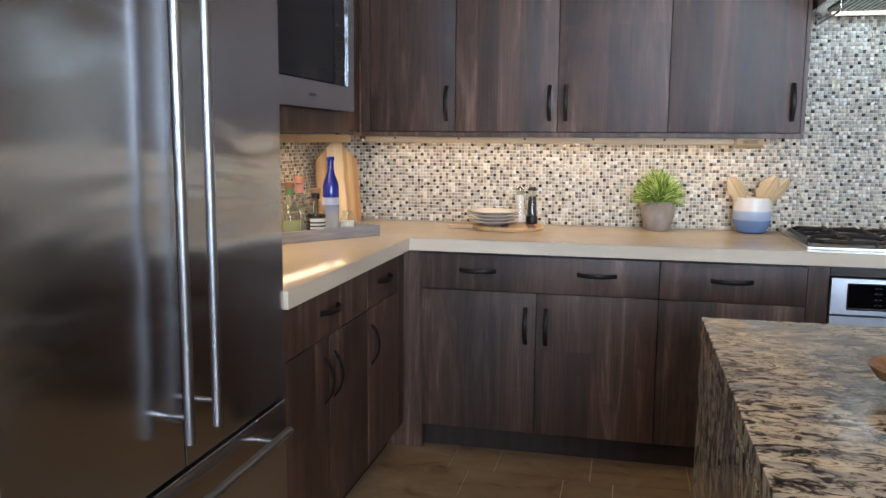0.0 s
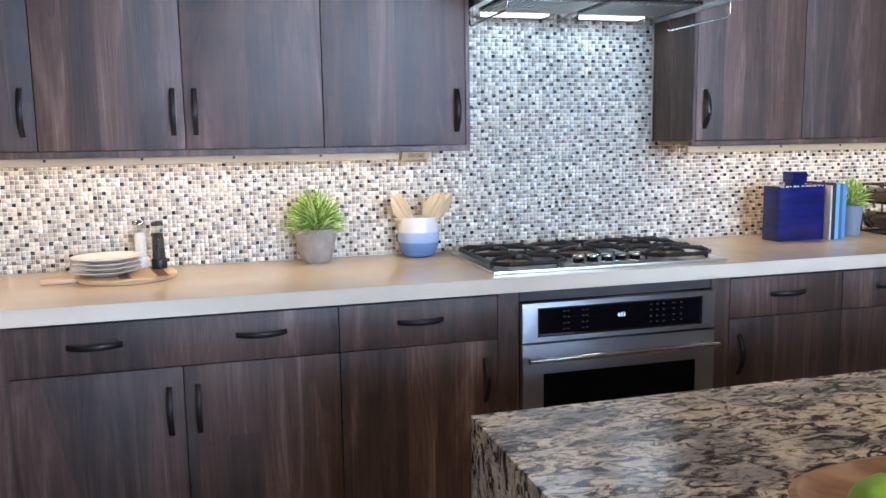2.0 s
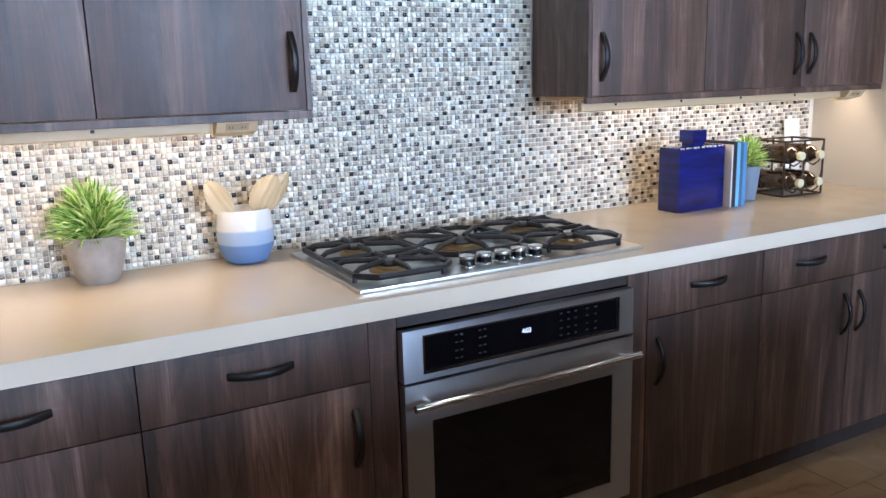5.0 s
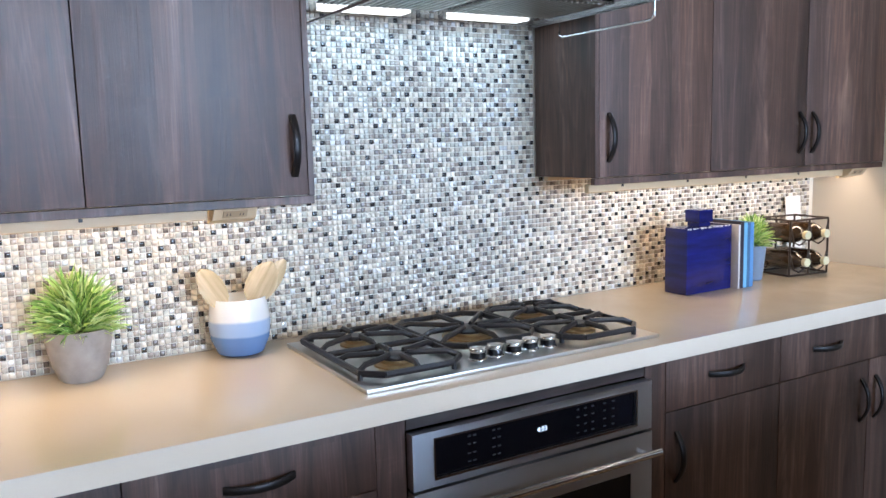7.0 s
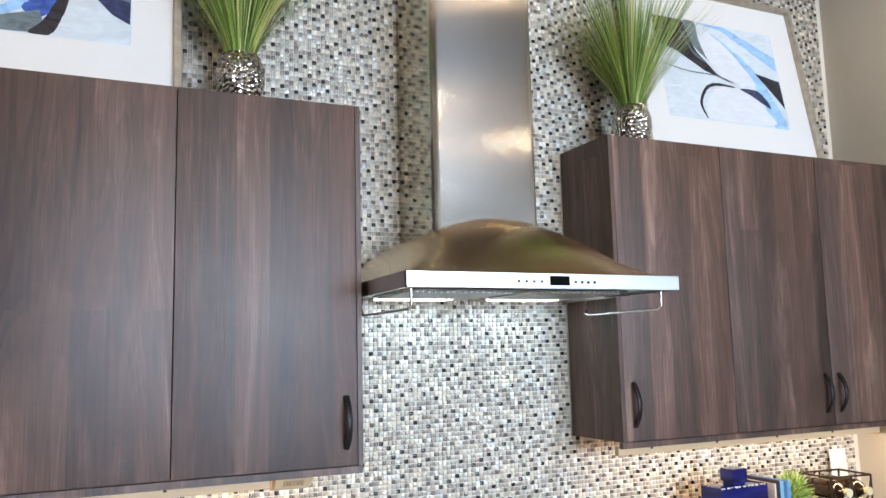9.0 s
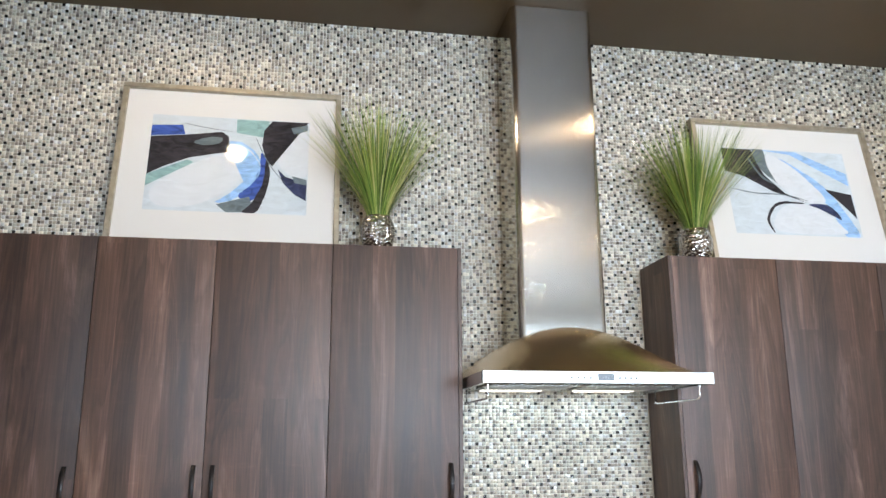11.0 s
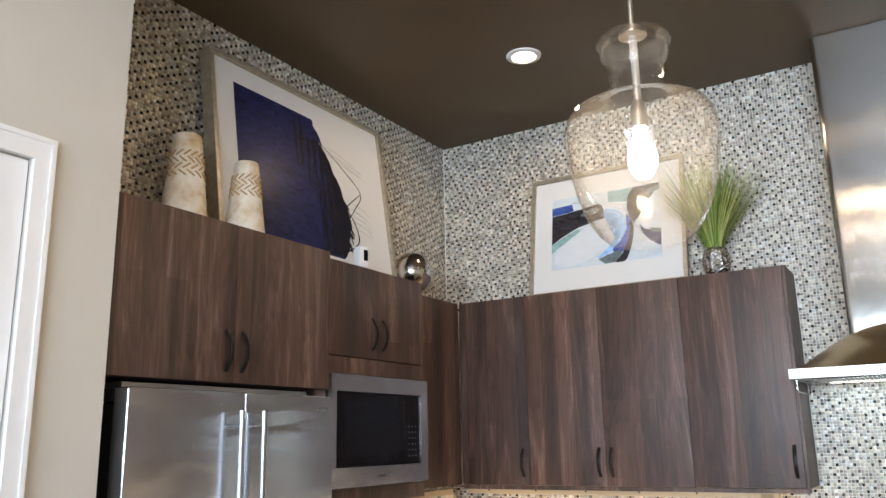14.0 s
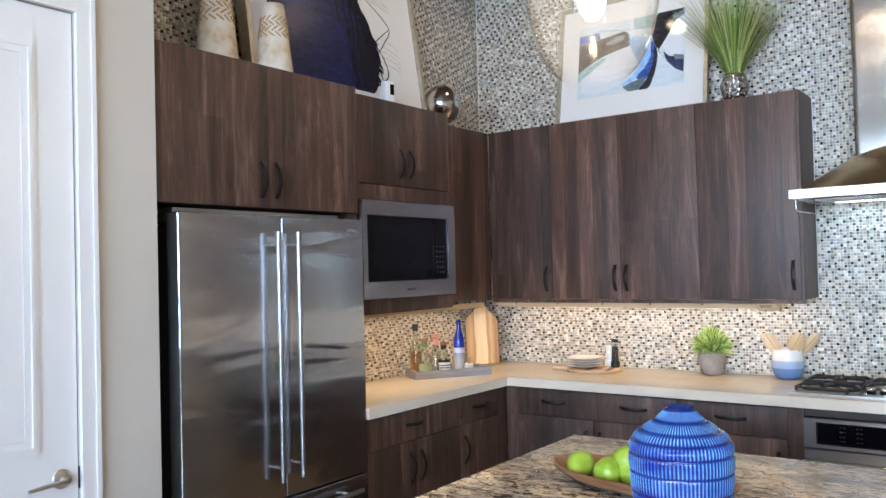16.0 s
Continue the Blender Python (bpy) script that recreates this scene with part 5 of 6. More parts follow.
rb = thing("serving_board", pose(-0.1, 4.55, CT1, 0, 0, 12), "round pale wooden serving board with dark inlays and a handle", "serving board")
part("disc", lathe([(0.0, 0.0), (0.158, 0.0), (0.163, 0.004), (0.163, 0.014), (0.158, 0.018), (0.0, 0.018)], 56), PALEWOOD, rb)
part("grip", slab(-0.27, -0.155, -0.022, 0.022, 0.002, 0.016, 0.005, 2), PALEWOOD, rb)
for x in (-0.02, 0.1):
    part("inlay", slab(x - 0.018, x + 0.018, -0.135, 0.1, 0.0182, 0.0188, 0), DARKWOOD, rb, "dark inlaid stripe", smooth=False)
PORCELAIN = mat("white porcelain", (0.78, 0.76, 0.73), 0.12)
for i in range(4):
    z = CT1 + 0.0192 + i * 0.0148
    solid("plate", lathe([(0.0, 0.003), (0.055, 0.003), (0.06, 0.0), (0.066, 0.002), (0.095, 0.011), (0.113, 0.017), (0.1145, 0.0195), (0.11, 0.0195), (0.07, 0.008), (0.0, 0.007)], 56), PORCELAIN,
          pose(-0.165 + 0.002 * i, 4.535 - 0.001 * i, z), "white porcelain plate in a stack" if i < 3 else "white porcelain plate on top of a stack", "plate", "stacked plates")
CLEARG = thin_glass("clear bottle glass", (0.9, 0.94, 0.91), 0.02, 0.0, 0.12, 0.9)
SALT = mat("white salt", (0.8, 0.78, 0.76), 0.7)
PEPPER = mat("peppercorns", (0.03, 0.022, 0.02), 0.6)
bump(PEPPER, noisy(PEPPER, 260, coords(PEPPER), 2), 1.0, 0.003)
for x, y, fill, cap, lab in ((-0.062, 4.668, SALT, WHITE, "glass salt grinder with a white base"), (0.002, 4.612, PEPPER, BLACK, "glass pepper grinder with a black base")):
    gr = thing("grinder", pose(x, y, CT1 + 0.0194), lab, "grinder")
    part("base", lathe([(0.0, 0.0), (0.026, 0.0), (0.027, 0.004), (0.027, 0.03), (0.024, 0.036), (0.0, 0.036)], 28), cap, gr)
    part("filling", lathe([(0.0, 0.0365), (0.021, 0.0365), (0.019, 0.11), (0.016, 0.125), (0.0, 0.125)], 24), fill, gr, "salt" if fill is SALT else "black peppercorns")
    part("glass", lathe([(0.0235, 0.0362), (0.021, 0.09), (0.0185, 0.13), (0.02, 0.155)], 28), CLEARG, gr, "clear glass body").visible_shadow = False
    part("lid", lathe([(0.0, 0.152), (0.0205, 0.152), (0.021, 0.158), (0.015, 0.168), (0.0, 0.169)], 24), CHROME if cap is WHITE else BLACK, gr)

# ---- bottle tray in the corner ----
TRAYM = mat("grey washed wood", (0.3, 0.29, 0.29), 0.6)
put(TRAYM, "Base Color", ramp(TRAYM, noisy(TRAYM, 1.0, coords(TRAYM, (6, 70, 70)), 4), [(0.3, (0.24, 0.23, 0.235)), (0.7, (0.36, 0.35, 0.35))]))
TM = pose(-0.795, 3.99, CT1, 0, 0, 56)
tr = thing("serving_tray", TM, "grey wooden serving tray holding bottles", "tray")
TL, TW = 0.24, 0.1
part("base", slab(-TL, TL, -TW, TW, 0.0, 0.009, 0.001), TRAYM, tr)
for x0, x1, y0, y1 in ((-TL, TL, -TW, -TW + 0.011), (-TL, TL, TW - 0.011, TW), (-TL, -TL + 0.011, -TW + 0.0112, TW - 0.0112), (TL - 0.011, TL, -TW + 0.0112, TW - 0.0112)):
    part("side", slab(x0, x1, y0, y1, 0.0092, 0.046, 0.0015), TRAYM, tr)


def bottle(u, v, body, glass, liquid, level, cap, capz, neck, label, paper=None, papers=()):
    b = thing("bottle", TM @ pose(u, v, 0.0096), label, "bottle", "bottles on the tray")
    part("glass", lathe(body, 32), glass, b, "glass body").visible_shadow = False
    if liquid:
        lq = [(max(r - 0.003, 0.0), z + 0.002) for r, z in body if z <= level]
        part("liquid", lathe([(0, 0.004)] + lq + [(lq[-1][0], level), (0, level)], 28), liquid, b)
    if cap:
        part("stopper", lathe([(0.0, capz[0]), (neck, capz[0]), (neck, capz[1] - 0.002), (neck - 0.002, capz[1]), (0, capz[1])], 24), cap, b)
    for z0, z1, r, material, lab in papers:
        if z1 - z0 > 0.04:
            bm = bmesh.new()
            cols = [[bm.verts.new((r * math.cos(radians(a)), r * math.sin(radians(a)), z)) for z in (z0, z1)] for a in range(-160, -39, 10)]
            for p, q in zip(cols, cols[1:]):
                bm.faces.new((p[0], q[0], q[1], p[1]))
        else:
            bm = lathe([(r, z0), (r, z1)], 32)
        part("paper_label", bm, material, b, lab)
    return b


def flask(r, hs, hn, h, rn):
    return [(0.0, 0.0), (r - 0.006, 0.0), (r, 0.006), (r, hs), (r * 0.8, hs + (hn - hs) * 0.45), (rn, hn), (rn, h)]


AMBER, CORK, GREENC, PINK = mat("pale tequila", (0.6, 0.33, 0.1), 0.1, Transmission_Weight=0.7), mat("cork stopper", (0.25, 0.13, 0.08), 0.6), mat("green collar", (0.12, 0.24, 0.11), 0.4), mat("coral collar", (0.62, 0.28, 0.24), 0.4)
PAPER, COBALT = mat("printed paper", (0.7, 0.7, 0.68), 0.6), mat("cobalt glass", (0.01, 0.02, 0.24), 0.06, Coat_Weight=0.6)
_zc = COBALT.node_tree.nodes.new("ShaderNodeTexCoord")
_zs = COBALT.node_tree.nodes.new("ShaderNodeSeparateXYZ")
COBALT.node_tree.links.new(_zc.outputs["Object"], _zs.inputs[0])
put(COBALT, "Base Color", ramp(COBALT, _zs.outputs[2], [(0.07, (0.5, 0.5, 0.48)), (0.12, (0.3, 0.35, 0.5)), (0.155, (0.015, 0.03, 0.32)), (0.3, (0.005, 0.01, 0.16))]))
LEAFLAB = mat("green paper", (0.34, 0.4, 0.2), 0.6)
bottle(-0.19, 0.045, flask(0.036, 0.16, 0.21, 0.275, 0.014), CLEARG, AMBER, 0.14, BLACK, (0.262, 0.305), 0.018, "tall square-shouldered bottle with amber spirit and a black stopper")
bottle(-0.16, -0.035, flask(0.042, 0.10, 0.155, 0.2, 0.016), CLEARG, None, 0, CORK, (0.2, 0.222), 0.02, "clear bottle with a green collar and cork stopper", papers=[(0.172, 0.198, 0.0185, GREENC, "green collar"), (0.035, 0.077, 0.0425, LEAFLAB, "green leaf-shaped paper label")])
bottle(-0.065, 0.04, flask(0.038, 0.11, 0.16, 0.215, 0.015), CLEARG, None, 0, mat("wooden stopper", (0.5, 0.25, 0.18), 0.5), (0.215, 0.24), 0.021, "clear bottle with a coral collar and wooden stopper", papers=[(0.175, 0.21, 0.0175, PINK, "coral collar")])
bottle(-0.045, -0.045, flask(0.038, 0.105, 0.15, 0.178, 0.015), CLEARG, None, 0, CORK, (0.178, 0.197), 0.02, "clear bottle with a printed black and white label", papers=[(0.155, 0.176, 0.0175, BLACK, "black collar"), (0.02, 0.085, 0.0385, PAPER, "pale printed label"), (0.078, 0.09, 0.0387, BLACK, "black label band"), (0.03, 0.036, 0.0387, BLACK, "black printed line"), (0.044, 0.05, 0.0387, BLACK, "black printed line"), (0.058, 0.064, 0.0387, BLACK, "black printed line")])
bottle(0.085, 0.035, [(0.0, 0.0), (0.03, 0.0), (0.034, 0.006), (0.034, 0.195), (0.031, 0.212), (0.019, 0.242), (0.014, 0.26), (0.0135, 0.302)], COBALT, None, 0, COBALT, (0.302, 0.318), 0.0165, "tall slender cobalt blue bottle fading to frosted glass below", papers=[(0.12, 0.15, 0.0342, mat("pale frosted print", (0.55, 0.62, 0.75), 0.5), "frosted pale print")])
bottle(0.115, -0.04, [(0.0, 0.0), (0.027, 0.0), (0.031, 0.006), (0.031, 0.06), (0.024, 0.075), (0.02, 0.082), (0.021, 0.098)], CLEARG, SALT, 0.055, None, None, 0, "small clear glass jar with pale filling", papers=[(0.006, 0.034, 0.0313, mat("pale blue print", (0.35, 0.5, 0.6), 0.6), "pale blue lower band")])

# ---- cutting board in the corner ----
ACACIA = mat("striped acacia board", (0.5, 0.3, 0.14), 0.45)
_sp, _mr = ACACIA.node_tree.nodes.new("ShaderNodeSeparateXYZ"), ACACIA.node_tree.nodes.new("ShaderNodeMapRange")
ACACIA.node_tree.links.new(coords(ACACIA), _sp.inputs[0])
_mr.inputs["From Min"].default_value, _mr.inputs["From Max"].default_value = -0.11, 0.11
ACACIA.node_tree.links.new(_sp.outputs[0], _mr.inputs["Value"])
_wob = ACACIA.node_tree.nodes.new("ShaderNodeMath")
_wob.operation = "MULTIPLY_ADD"
_wob.inputs[1].default_value = 0.22
ACACIA.node_tree.links.new(noisy(ACACIA, 1.0, coords(ACACIA, (12, 3, 3)), 3, 0.5), _wob.inputs[0])
ACACIA.node_tree.links.new(_mr.outputs[0], _wob.inputs[2])
_strip = ramp(ACACIA, _wob.outputs[0], [(0.1, (0.42, 0.25, 0.11)), (0.26, (0.56, 0.38, 0.19)), (0.36, (0.4, 0.24, 0.1)), (0.4, (0.76, 0.6, 0.38)), (0.74, (0.8, 0.64, 0.42)), (0.78, (0.4, 0.24, 0.1)), (0.88, (0.6, 0.42, 0.22)), (1.0, (0.36, 0.2, 0.09))])
_line = ramp(ACACIA, noisy(ACACIA, 1.0, coords(ACACIA, (120, 3, 4)), 3, 0.5, 0.4), [(0.35, (0.85, 0.82, 0.78)), (0.6, (1.0, 1.0, 1.0))])
put(ACACIA, "Base Color", mixed(ACACIA, 1.0, _strip, _line, "MULTIPLY"))
half = [(0.105, 0.0), (0.107, 0.02), (0.107, 0.27), (0.1, 0.305), (0.078, 0.325), (0.055, 0.345), (0.036, 0.372), (0.022, 0.392), (0.0, 0.4)]
prof = half + [(-x, z) for x, z in half[-2::-1]]
_b = bmesh.new()
fa = [_b.verts.new((x, -0.009, z)) for x, z in prof]
fb = [_b.verts.new((x, 0.009, z)) for x, z in prof]
_b.faces.new(fa), _b.faces.new(fb[::-1])
for i in range(len(prof)):
    j = (i + 1) % len(prof)
    _b.faces.new((fa[i], fb[i], fb[j], fa[j]))
bmesh.ops.bevel(_b, geom=[e for e in _b.edges if abs(e.verts[0].co.y - e.verts[1].co.y) < 1e-6], offset=0.003, segments=2, affect="EDGES")
solid("cutting_board", _b, ACACIA, pose(-0.9, 4.525, CT1 + 0.003, -9, 0, 41), "striped wooden cutting board standing in the corner", "cutting board")

# ---- blue canister, books, wine rack, card ----
LAPIS = mat("glossy cobalt glaze", (0.015, 0.018, 0.21), 0.1, Coat_Weight=0.1)
put(LAPIS, "Base Color", ramp(LAPIS, noisy(LAPIS, 1.0, coords(LAPIS, (6, 6, 40)), 4), [(0.3, (0.003, 0.005, 0.06)), (0.7, (0.008, 0.012, 0.15))]))
bump(LAPIS, noisy(LAPIS, 1.0, coords(LAPIS, (20, 20, 60)), 2), 0.25, 0.003)
jar = thing("ceramic_canister", pose(2.628, 4.572, CT1, 0, 0, 2), "glossy cobalt blue rectangular ceramic canister with a lid", "canister")
part("body", slab(-0.12, 0.12, -0.05, 0.05, 0.0, 0.236, 0.004, 2), LAPIS, jar)
part("lid", box(slab(-0.037, 0.037, -0.034, 0.034, 0.25, 0.296, 0.006, 3), -0.03, 0.03, -0.026, 0.026, 0.2365, 0.2498), LAPIS, jar)
WORN = mat("pale worn glaze", (0.6, 0.6, 0.62), 0.25)
_wr, _b = random.Random(4), bmesh.new()
x = -0.116
while x < 0.11:
    w = _wr.uniform(0.004, 0.016)
    box(_b, x, min(x + w, 0.117), -0.0506, -0.0502 + _wr.uniform(0.002, 0.008), 0.2335 - _wr.uniform(0, 0.003), 0.2366)
    x += w + _wr.uniform(0.004, 0.014)
part("worn_edge", _b, WORN, jar, "pale worn glaze along the top edge", smooth=False)
PAGES = mat("book pages", (0.72, 0.68, 0.58), 0.8)
bx0 = 2.757
for i, (w, h_, col, lab) in enumerate([(0.008, 0.235, (0.6, 0.58, 0.54), "thin cream book"), (0.018, 0.245, (0.02, 0.016, 0.03), "dark grey book"), (0.018, 0.24, (0.17, 0.42, 0.62), "light blue book"), (0.014, 0.238, (0.05, 0.14, 0.26), "dark teal book"), (0.018, 0.24, (0.1, 0.25, 0.5), "blue book")]):
    bk = thing("book", pose(bx0 + 0.0, 4.5, CT1), lab + " standing upright beside the blue canister", "book", "row of books")
    cm = mat("cover of a " + lab, col, 0.5)
    cv = box(box(slab(0.0, w, 0.0, 0.002, 0.0, h_, 0), 0.0, 0.0018, 0.002, 0.19, 0.0, h_), w - 0.0018, w, 0.002, 0.19, 0.0, h_)
    part("cover", cv, cm, bk, smooth=False)
    part("pages", slab(0.0019, w - 0.0019, 0.0021, 0.186, 0.004, h_ - 0.004, 0), PAGES, bk, smooth=False)
    bx0 += w + 0.0012
RUST = mat("dark bronze wire", (0.05, 0.035, 0.025), 0.45, 0.7)
WINEG = mat("dark wine bottle glass", (0.035, 0.02, 0.01), 0.06, Coat_Weight=0.4)
FOILC = mat("cream bottle cap", (0.62, 0.58, 0.38), 0.4)
RW, RD, RH = 0.205, 0.17, 0.222
rk = thing("wine_rack", pose(3.1, 4.535, CT1, 0, 0, -6), "square dark metal countertop wine rack holding four bottles", "wine rack")
for y in (0.004, RD):
    for a, b in (((0, y, 0.004), (RW, y, 0.004)), ((0, y, RH), (RW, y, RH)), ((0, y, 0.004), (0, y, RH)), ((RW, y, 0.004), (RW, y, RH)), ((RW / 2, y, 0.004), (RW / 2, y, RH))):
        part("bar", tube([a, b], 0.0042, 6), RUST, rk)
for x in (0, RW):
    for z in (0.004, RH):
        part("bar", tube([(x, 0.004, z), (x, RD, z)], 0.0042, 6), RUST, rk)
for cx in (RW * 0.25, RW * 0.75):
    for cz in (0.058, 0.166):
        for y in (0.004, RD):
            part("cradle", tube([(cx - RW * 0.24, y, cz + 0.035), (cx - 0.03, y, cz - 0.03), (cx, y, cz - 0.044), (cx + 0.03, y, cz - 0.03), (cx + RW * 0.24, y, cz + 0.035)], 0.0032, 6), RUST, rk)
        wb = solid("wine_bottle", lathe([(0.0, 0.0), (0.035, 0.0), (0.038, 0.006), (0.038, 0.15), (0.03, 0.175), (0.016, 0.195), (0.0145, 0.205)], 24), WINEG,
                   pose(3.1, 4.535, CT1, 0, 0, -6) @ pose(cx, 0.185, cz + 0.0, 90), "dark wine bottle lying in the rack", "wine bottle", "wine bottles")
        part("cap", lathe([(0.0155, 0.2052), (0.0165, 0.206), (0.0165, 0.222), (0.0, 0.2235)], 20), FOILC, wb, "cream foil cap")
solid("menu_card", slab(0, 0.105, 0.0, 0.004, 0.0, 0.292, 0.0005), PAPER, pose(3.37, 4.742, CT1, -4, 0, 3), "white printed card standing behind the wine rack", "card")

# ---- under-cabinet power strips ----
SOCK = mat("beige socket face", (0.35, 0.27, 0.17), 0.5)
def strip_box(x0, x1, y):
    o = thing("outlet_box", pose(x0, y, 1.288, 0, 0, 0), "beige angled outlet box under the wall cabinets", "outlet")
    w = x1 - x0
    bm = bmesh.new()
    v = [bm.verts.new(p) for p in ((0, 0.0, 0.012), (w, 0.0, 0.012), (w, -0.022, 0.0395), (0, -0.022, 0.0395), (0, 0.05, 0.0), (w, 0.05, 0.0), (w, 0.05, 0.0395), (0, 0.05, 0.0395))]
    for f in ((0, 1, 2, 3), (4, 5, 1, 0), (7, 6, 5, 4), (3, 2, 6, 7), (0, 3, 7, 4), (1, 5, 6, 2)):
        bm.faces.new([v[i] for i in f])
    part("housing", bm, BEIGE, o, smooth=False)
    ang = math.degrees(math.atan2(0.0275, 0.022))
    for k in (0,):
        f = part("socket_plate", slab(-0.03, 0.03, -0.011, 0.011, -0.001, 0.0015, 0.0006), SOCK, o, "duplex socket plate", m=pose(w / 2, -0.0115, 0.0265, 180 - ang + 0, 0, 0))
        for s in (-0.016, 0.016):
            for q in (-0.004, 0.004):
                part("slot", slab(s + q - 0.001, s + q + 0.001, -0.005, 0.003, 0.0015, 0.0022, 0), BLACK, f, smooth=False)


strip_box(0.865, 0.972, 4.5)
strip_box(3.39, 3.49, 4.5)
for a, b in ((-0.77, 0.86), (2.06, 3.385)):
    ps = thing("power_strip", pose(a, 4.515, 1.3), "long beige power strip under the wall cabinets", "power strip")
    part("rail", slab(0, b - a, 0.0, 0.022, 0.0, 0.031, 0.003), CREAM_WOOD, ps)
    n = int((b - a) / 0.3)
    for i in range(n):
        x = 0.14 + i * 0.3
        part("screw", slab(x, x + 0.009, -0.0015, -0.0003, 0.016, 0.024, 0), BRONZE, ps, smooth=False)
ps = thing("power_strip", WESTTURN(-0.8, 3.0) @ pose(0, 0, 1.3), "short beige power strip under the microwave cabinet", "power strip")
part("rail", slab(0, 1.4, 0.0, 0.022, 0.0, 0.034, 0.003), CREAM_WOOD, ps)

# ---- things on the west cabinets ----
STONEW = mat("weathered cream ceramic", (0.55, 0.48, 0.38), 0.6)
put(STONEW, "Base Color", ramp(STONEW, noisy(STONEW, 12, coords(STONEW), 5), [(0.33, (0.5, 0.33, 0.16)), (0.45, (0.62, 0.52, 0.38)), (0.6, (0.7, 0.64, 0.54))]))
bump(STONEW, noisy(STONEW, 40, coords(STONEW), 4), 0.3, 0.002)
OCHRE = mat("ochre stained ceramic", (0.4, 0.25, 0.11), 0.6)
for x, y, r0, r1, h_, b0, b1, lab in ((-0.745, 2.29, 0.098, 0.055, 0.395, 0.205, 0.32, "tall tapered cream ceramic vase with a raised scroll band"), (-0.70, 2.575, 0.09, 0.05, 0.352, 0.19, 0.29, "tapered cream ceramic vase with a woven band")):
    v = thing("ceramic_vase", pose(x, y, 2.4305), lab, "vase", "tapered ceramic vases")
    rr = lambda z: r0 + (r1 - r0) * (z / h_)
    part("body", lathe([(0.0, 0.0), (r0, 0.0), (r0, 0.006), (rr(b0), b0), (rr(b0) - 0.001, b0 + 0.001), (rr(b1) - 0.001, b1 - 0.001), (rr(b1), b1), (r1, h_ - 0.004), (r1 - 0.003, h_), (r1 - 0.009, h_), (r1 - 0.009, h_ - 0.05), (0, h_ - 0.055)], 48), STONEW, v)
    rel = bmesh.new()
    rows, cols = 4, 14
    for i in range(rows):
        for j in range(cols):
            z = b0 + (i + 0.5) * (b1 - b0) / rows
            a = 2 * math.pi * (j + 0.5 * (i % 2)) / cols
            pts = []
            for s in range(5):
                t = -1 + s / 2
                an = a + t * 0.2
                zz = z + (0.010 * math.sin(t * 3) if h_ > 0.4 else 0.011 * t * (1 if i % 2 else -1))
                pts.append(((rr(zz) + 0.0008) * math.cos(an), (rr(zz) + 0.0008) * math.sin(an), zz))
            tube(pts, 0.0036, 5, rel)
    part("raised_band", rel, OCHRE, v, "ochre stained raised pattern", kind="stuff")
part_s = thing("decorative_sphere", pose(-0.80, 4.0, 2.4305), "smoked mirror glass sphere on top of the corner cabinet", "decorative sphere")
SMOKED = mat("smoked mirror glass", (0.56, 0.52, 0.48), 0.14, 1.0)
part("ball", lathe([(0.118 * math.sin(math.pi * i / 24), 0.122 - 0.118 * math.cos(math.pi * i / 24)) for i in range(25)], 48), SMOKED, part_s)
part("foot", lathe([(0.0, 0.0), (0.028, 0.0), (0.026, 0.0055), (0.0, 0.0055)], 24), SMOKED, part_s)
dv = thing("security_camera", pose(-0.65, 3.31, 2.4305, 0, 0, 78), "small white sensor camera with a black lens window", "sensor")
part("body", slab(-0.029, 0.029, -0.03, 0.02, 0.008, 0.118, 0.012, 3), WHITE, dv)
part("window", slab(-0.004, 0.022, -0.0315, -0.0302, 0.045, 0.1, 0), BLACK_GLASS, dv, "black lens window", smooth=False)
part("base", lathe([(0, 0), (0.02, 0), (0.018, 0.0078), (0, 0.0078)], 24), WHITE, dv)

# ---- island: bowl of pears and ribbed vase ----
BOWLW = mat("carved brown wood", (0.26, 0.13, 0.06), 0.45)
put(BOWLW, "Base Color", ramp(BOWLW, noisy(BOWLW, 1.0, coords(BOWLW, (5, 40, 40)), 4), [(0.3, (0.17, 0.075, 0.032)), (0.7, (0.36, 0.2, 0.1))]))
_b = bmesh.new()
rings = []
for r, z in [(0.0, 0.0), (0.5, 0.0), (0.78, 0.018), (0.95, 0.05), (1.0, 0.075), (0.965, 0.077), (0.9, 0.058), (0.72, 0.03), (0.4, 0.014), (0.0, 0.012)]:
    if r == 0:
        rings.append([_b.verts.new((0, 0, z))])
        continue
    n = 48
    rings.append([_b.verts.new((0.3 * r * math.copysign(abs(math.cos(2 * math.pi * i / n)) ** 0.9, math.cos(2 * math.pi * i / n)), 0.135 * r * math.sin(2 * math.pi * i / n), 0.62 * z + (0.006 * abs(math.cos(2 * math.pi * i / n)) ** 3 if z > 0.05 else 0))) for i in range(n)])
for a, b in zip(rings, rings[1:]):
    for i in range(48):
        j = (i + 1) % 48
        if len(a) == 1:
            _b.faces.new((a[0], b[j], b[i]))
        elif len(b) == 1:
            _b.faces.new((a[i], a[j], b[0]))
        else:
            _b.faces.new((a[i], a[j], b[j], b[i]))
BM = pose(1.122, 2.298, 0.9025, 0, 0, -10)
solid("dough_bowl", _b, BOWLW, BM, "long carved brown wooden dough bowl on the island", "bowl")
PEAR = mat("green pear skin", (0.28, 0.42, 0.04), 0.35, Subsurface_Weight=0.0)
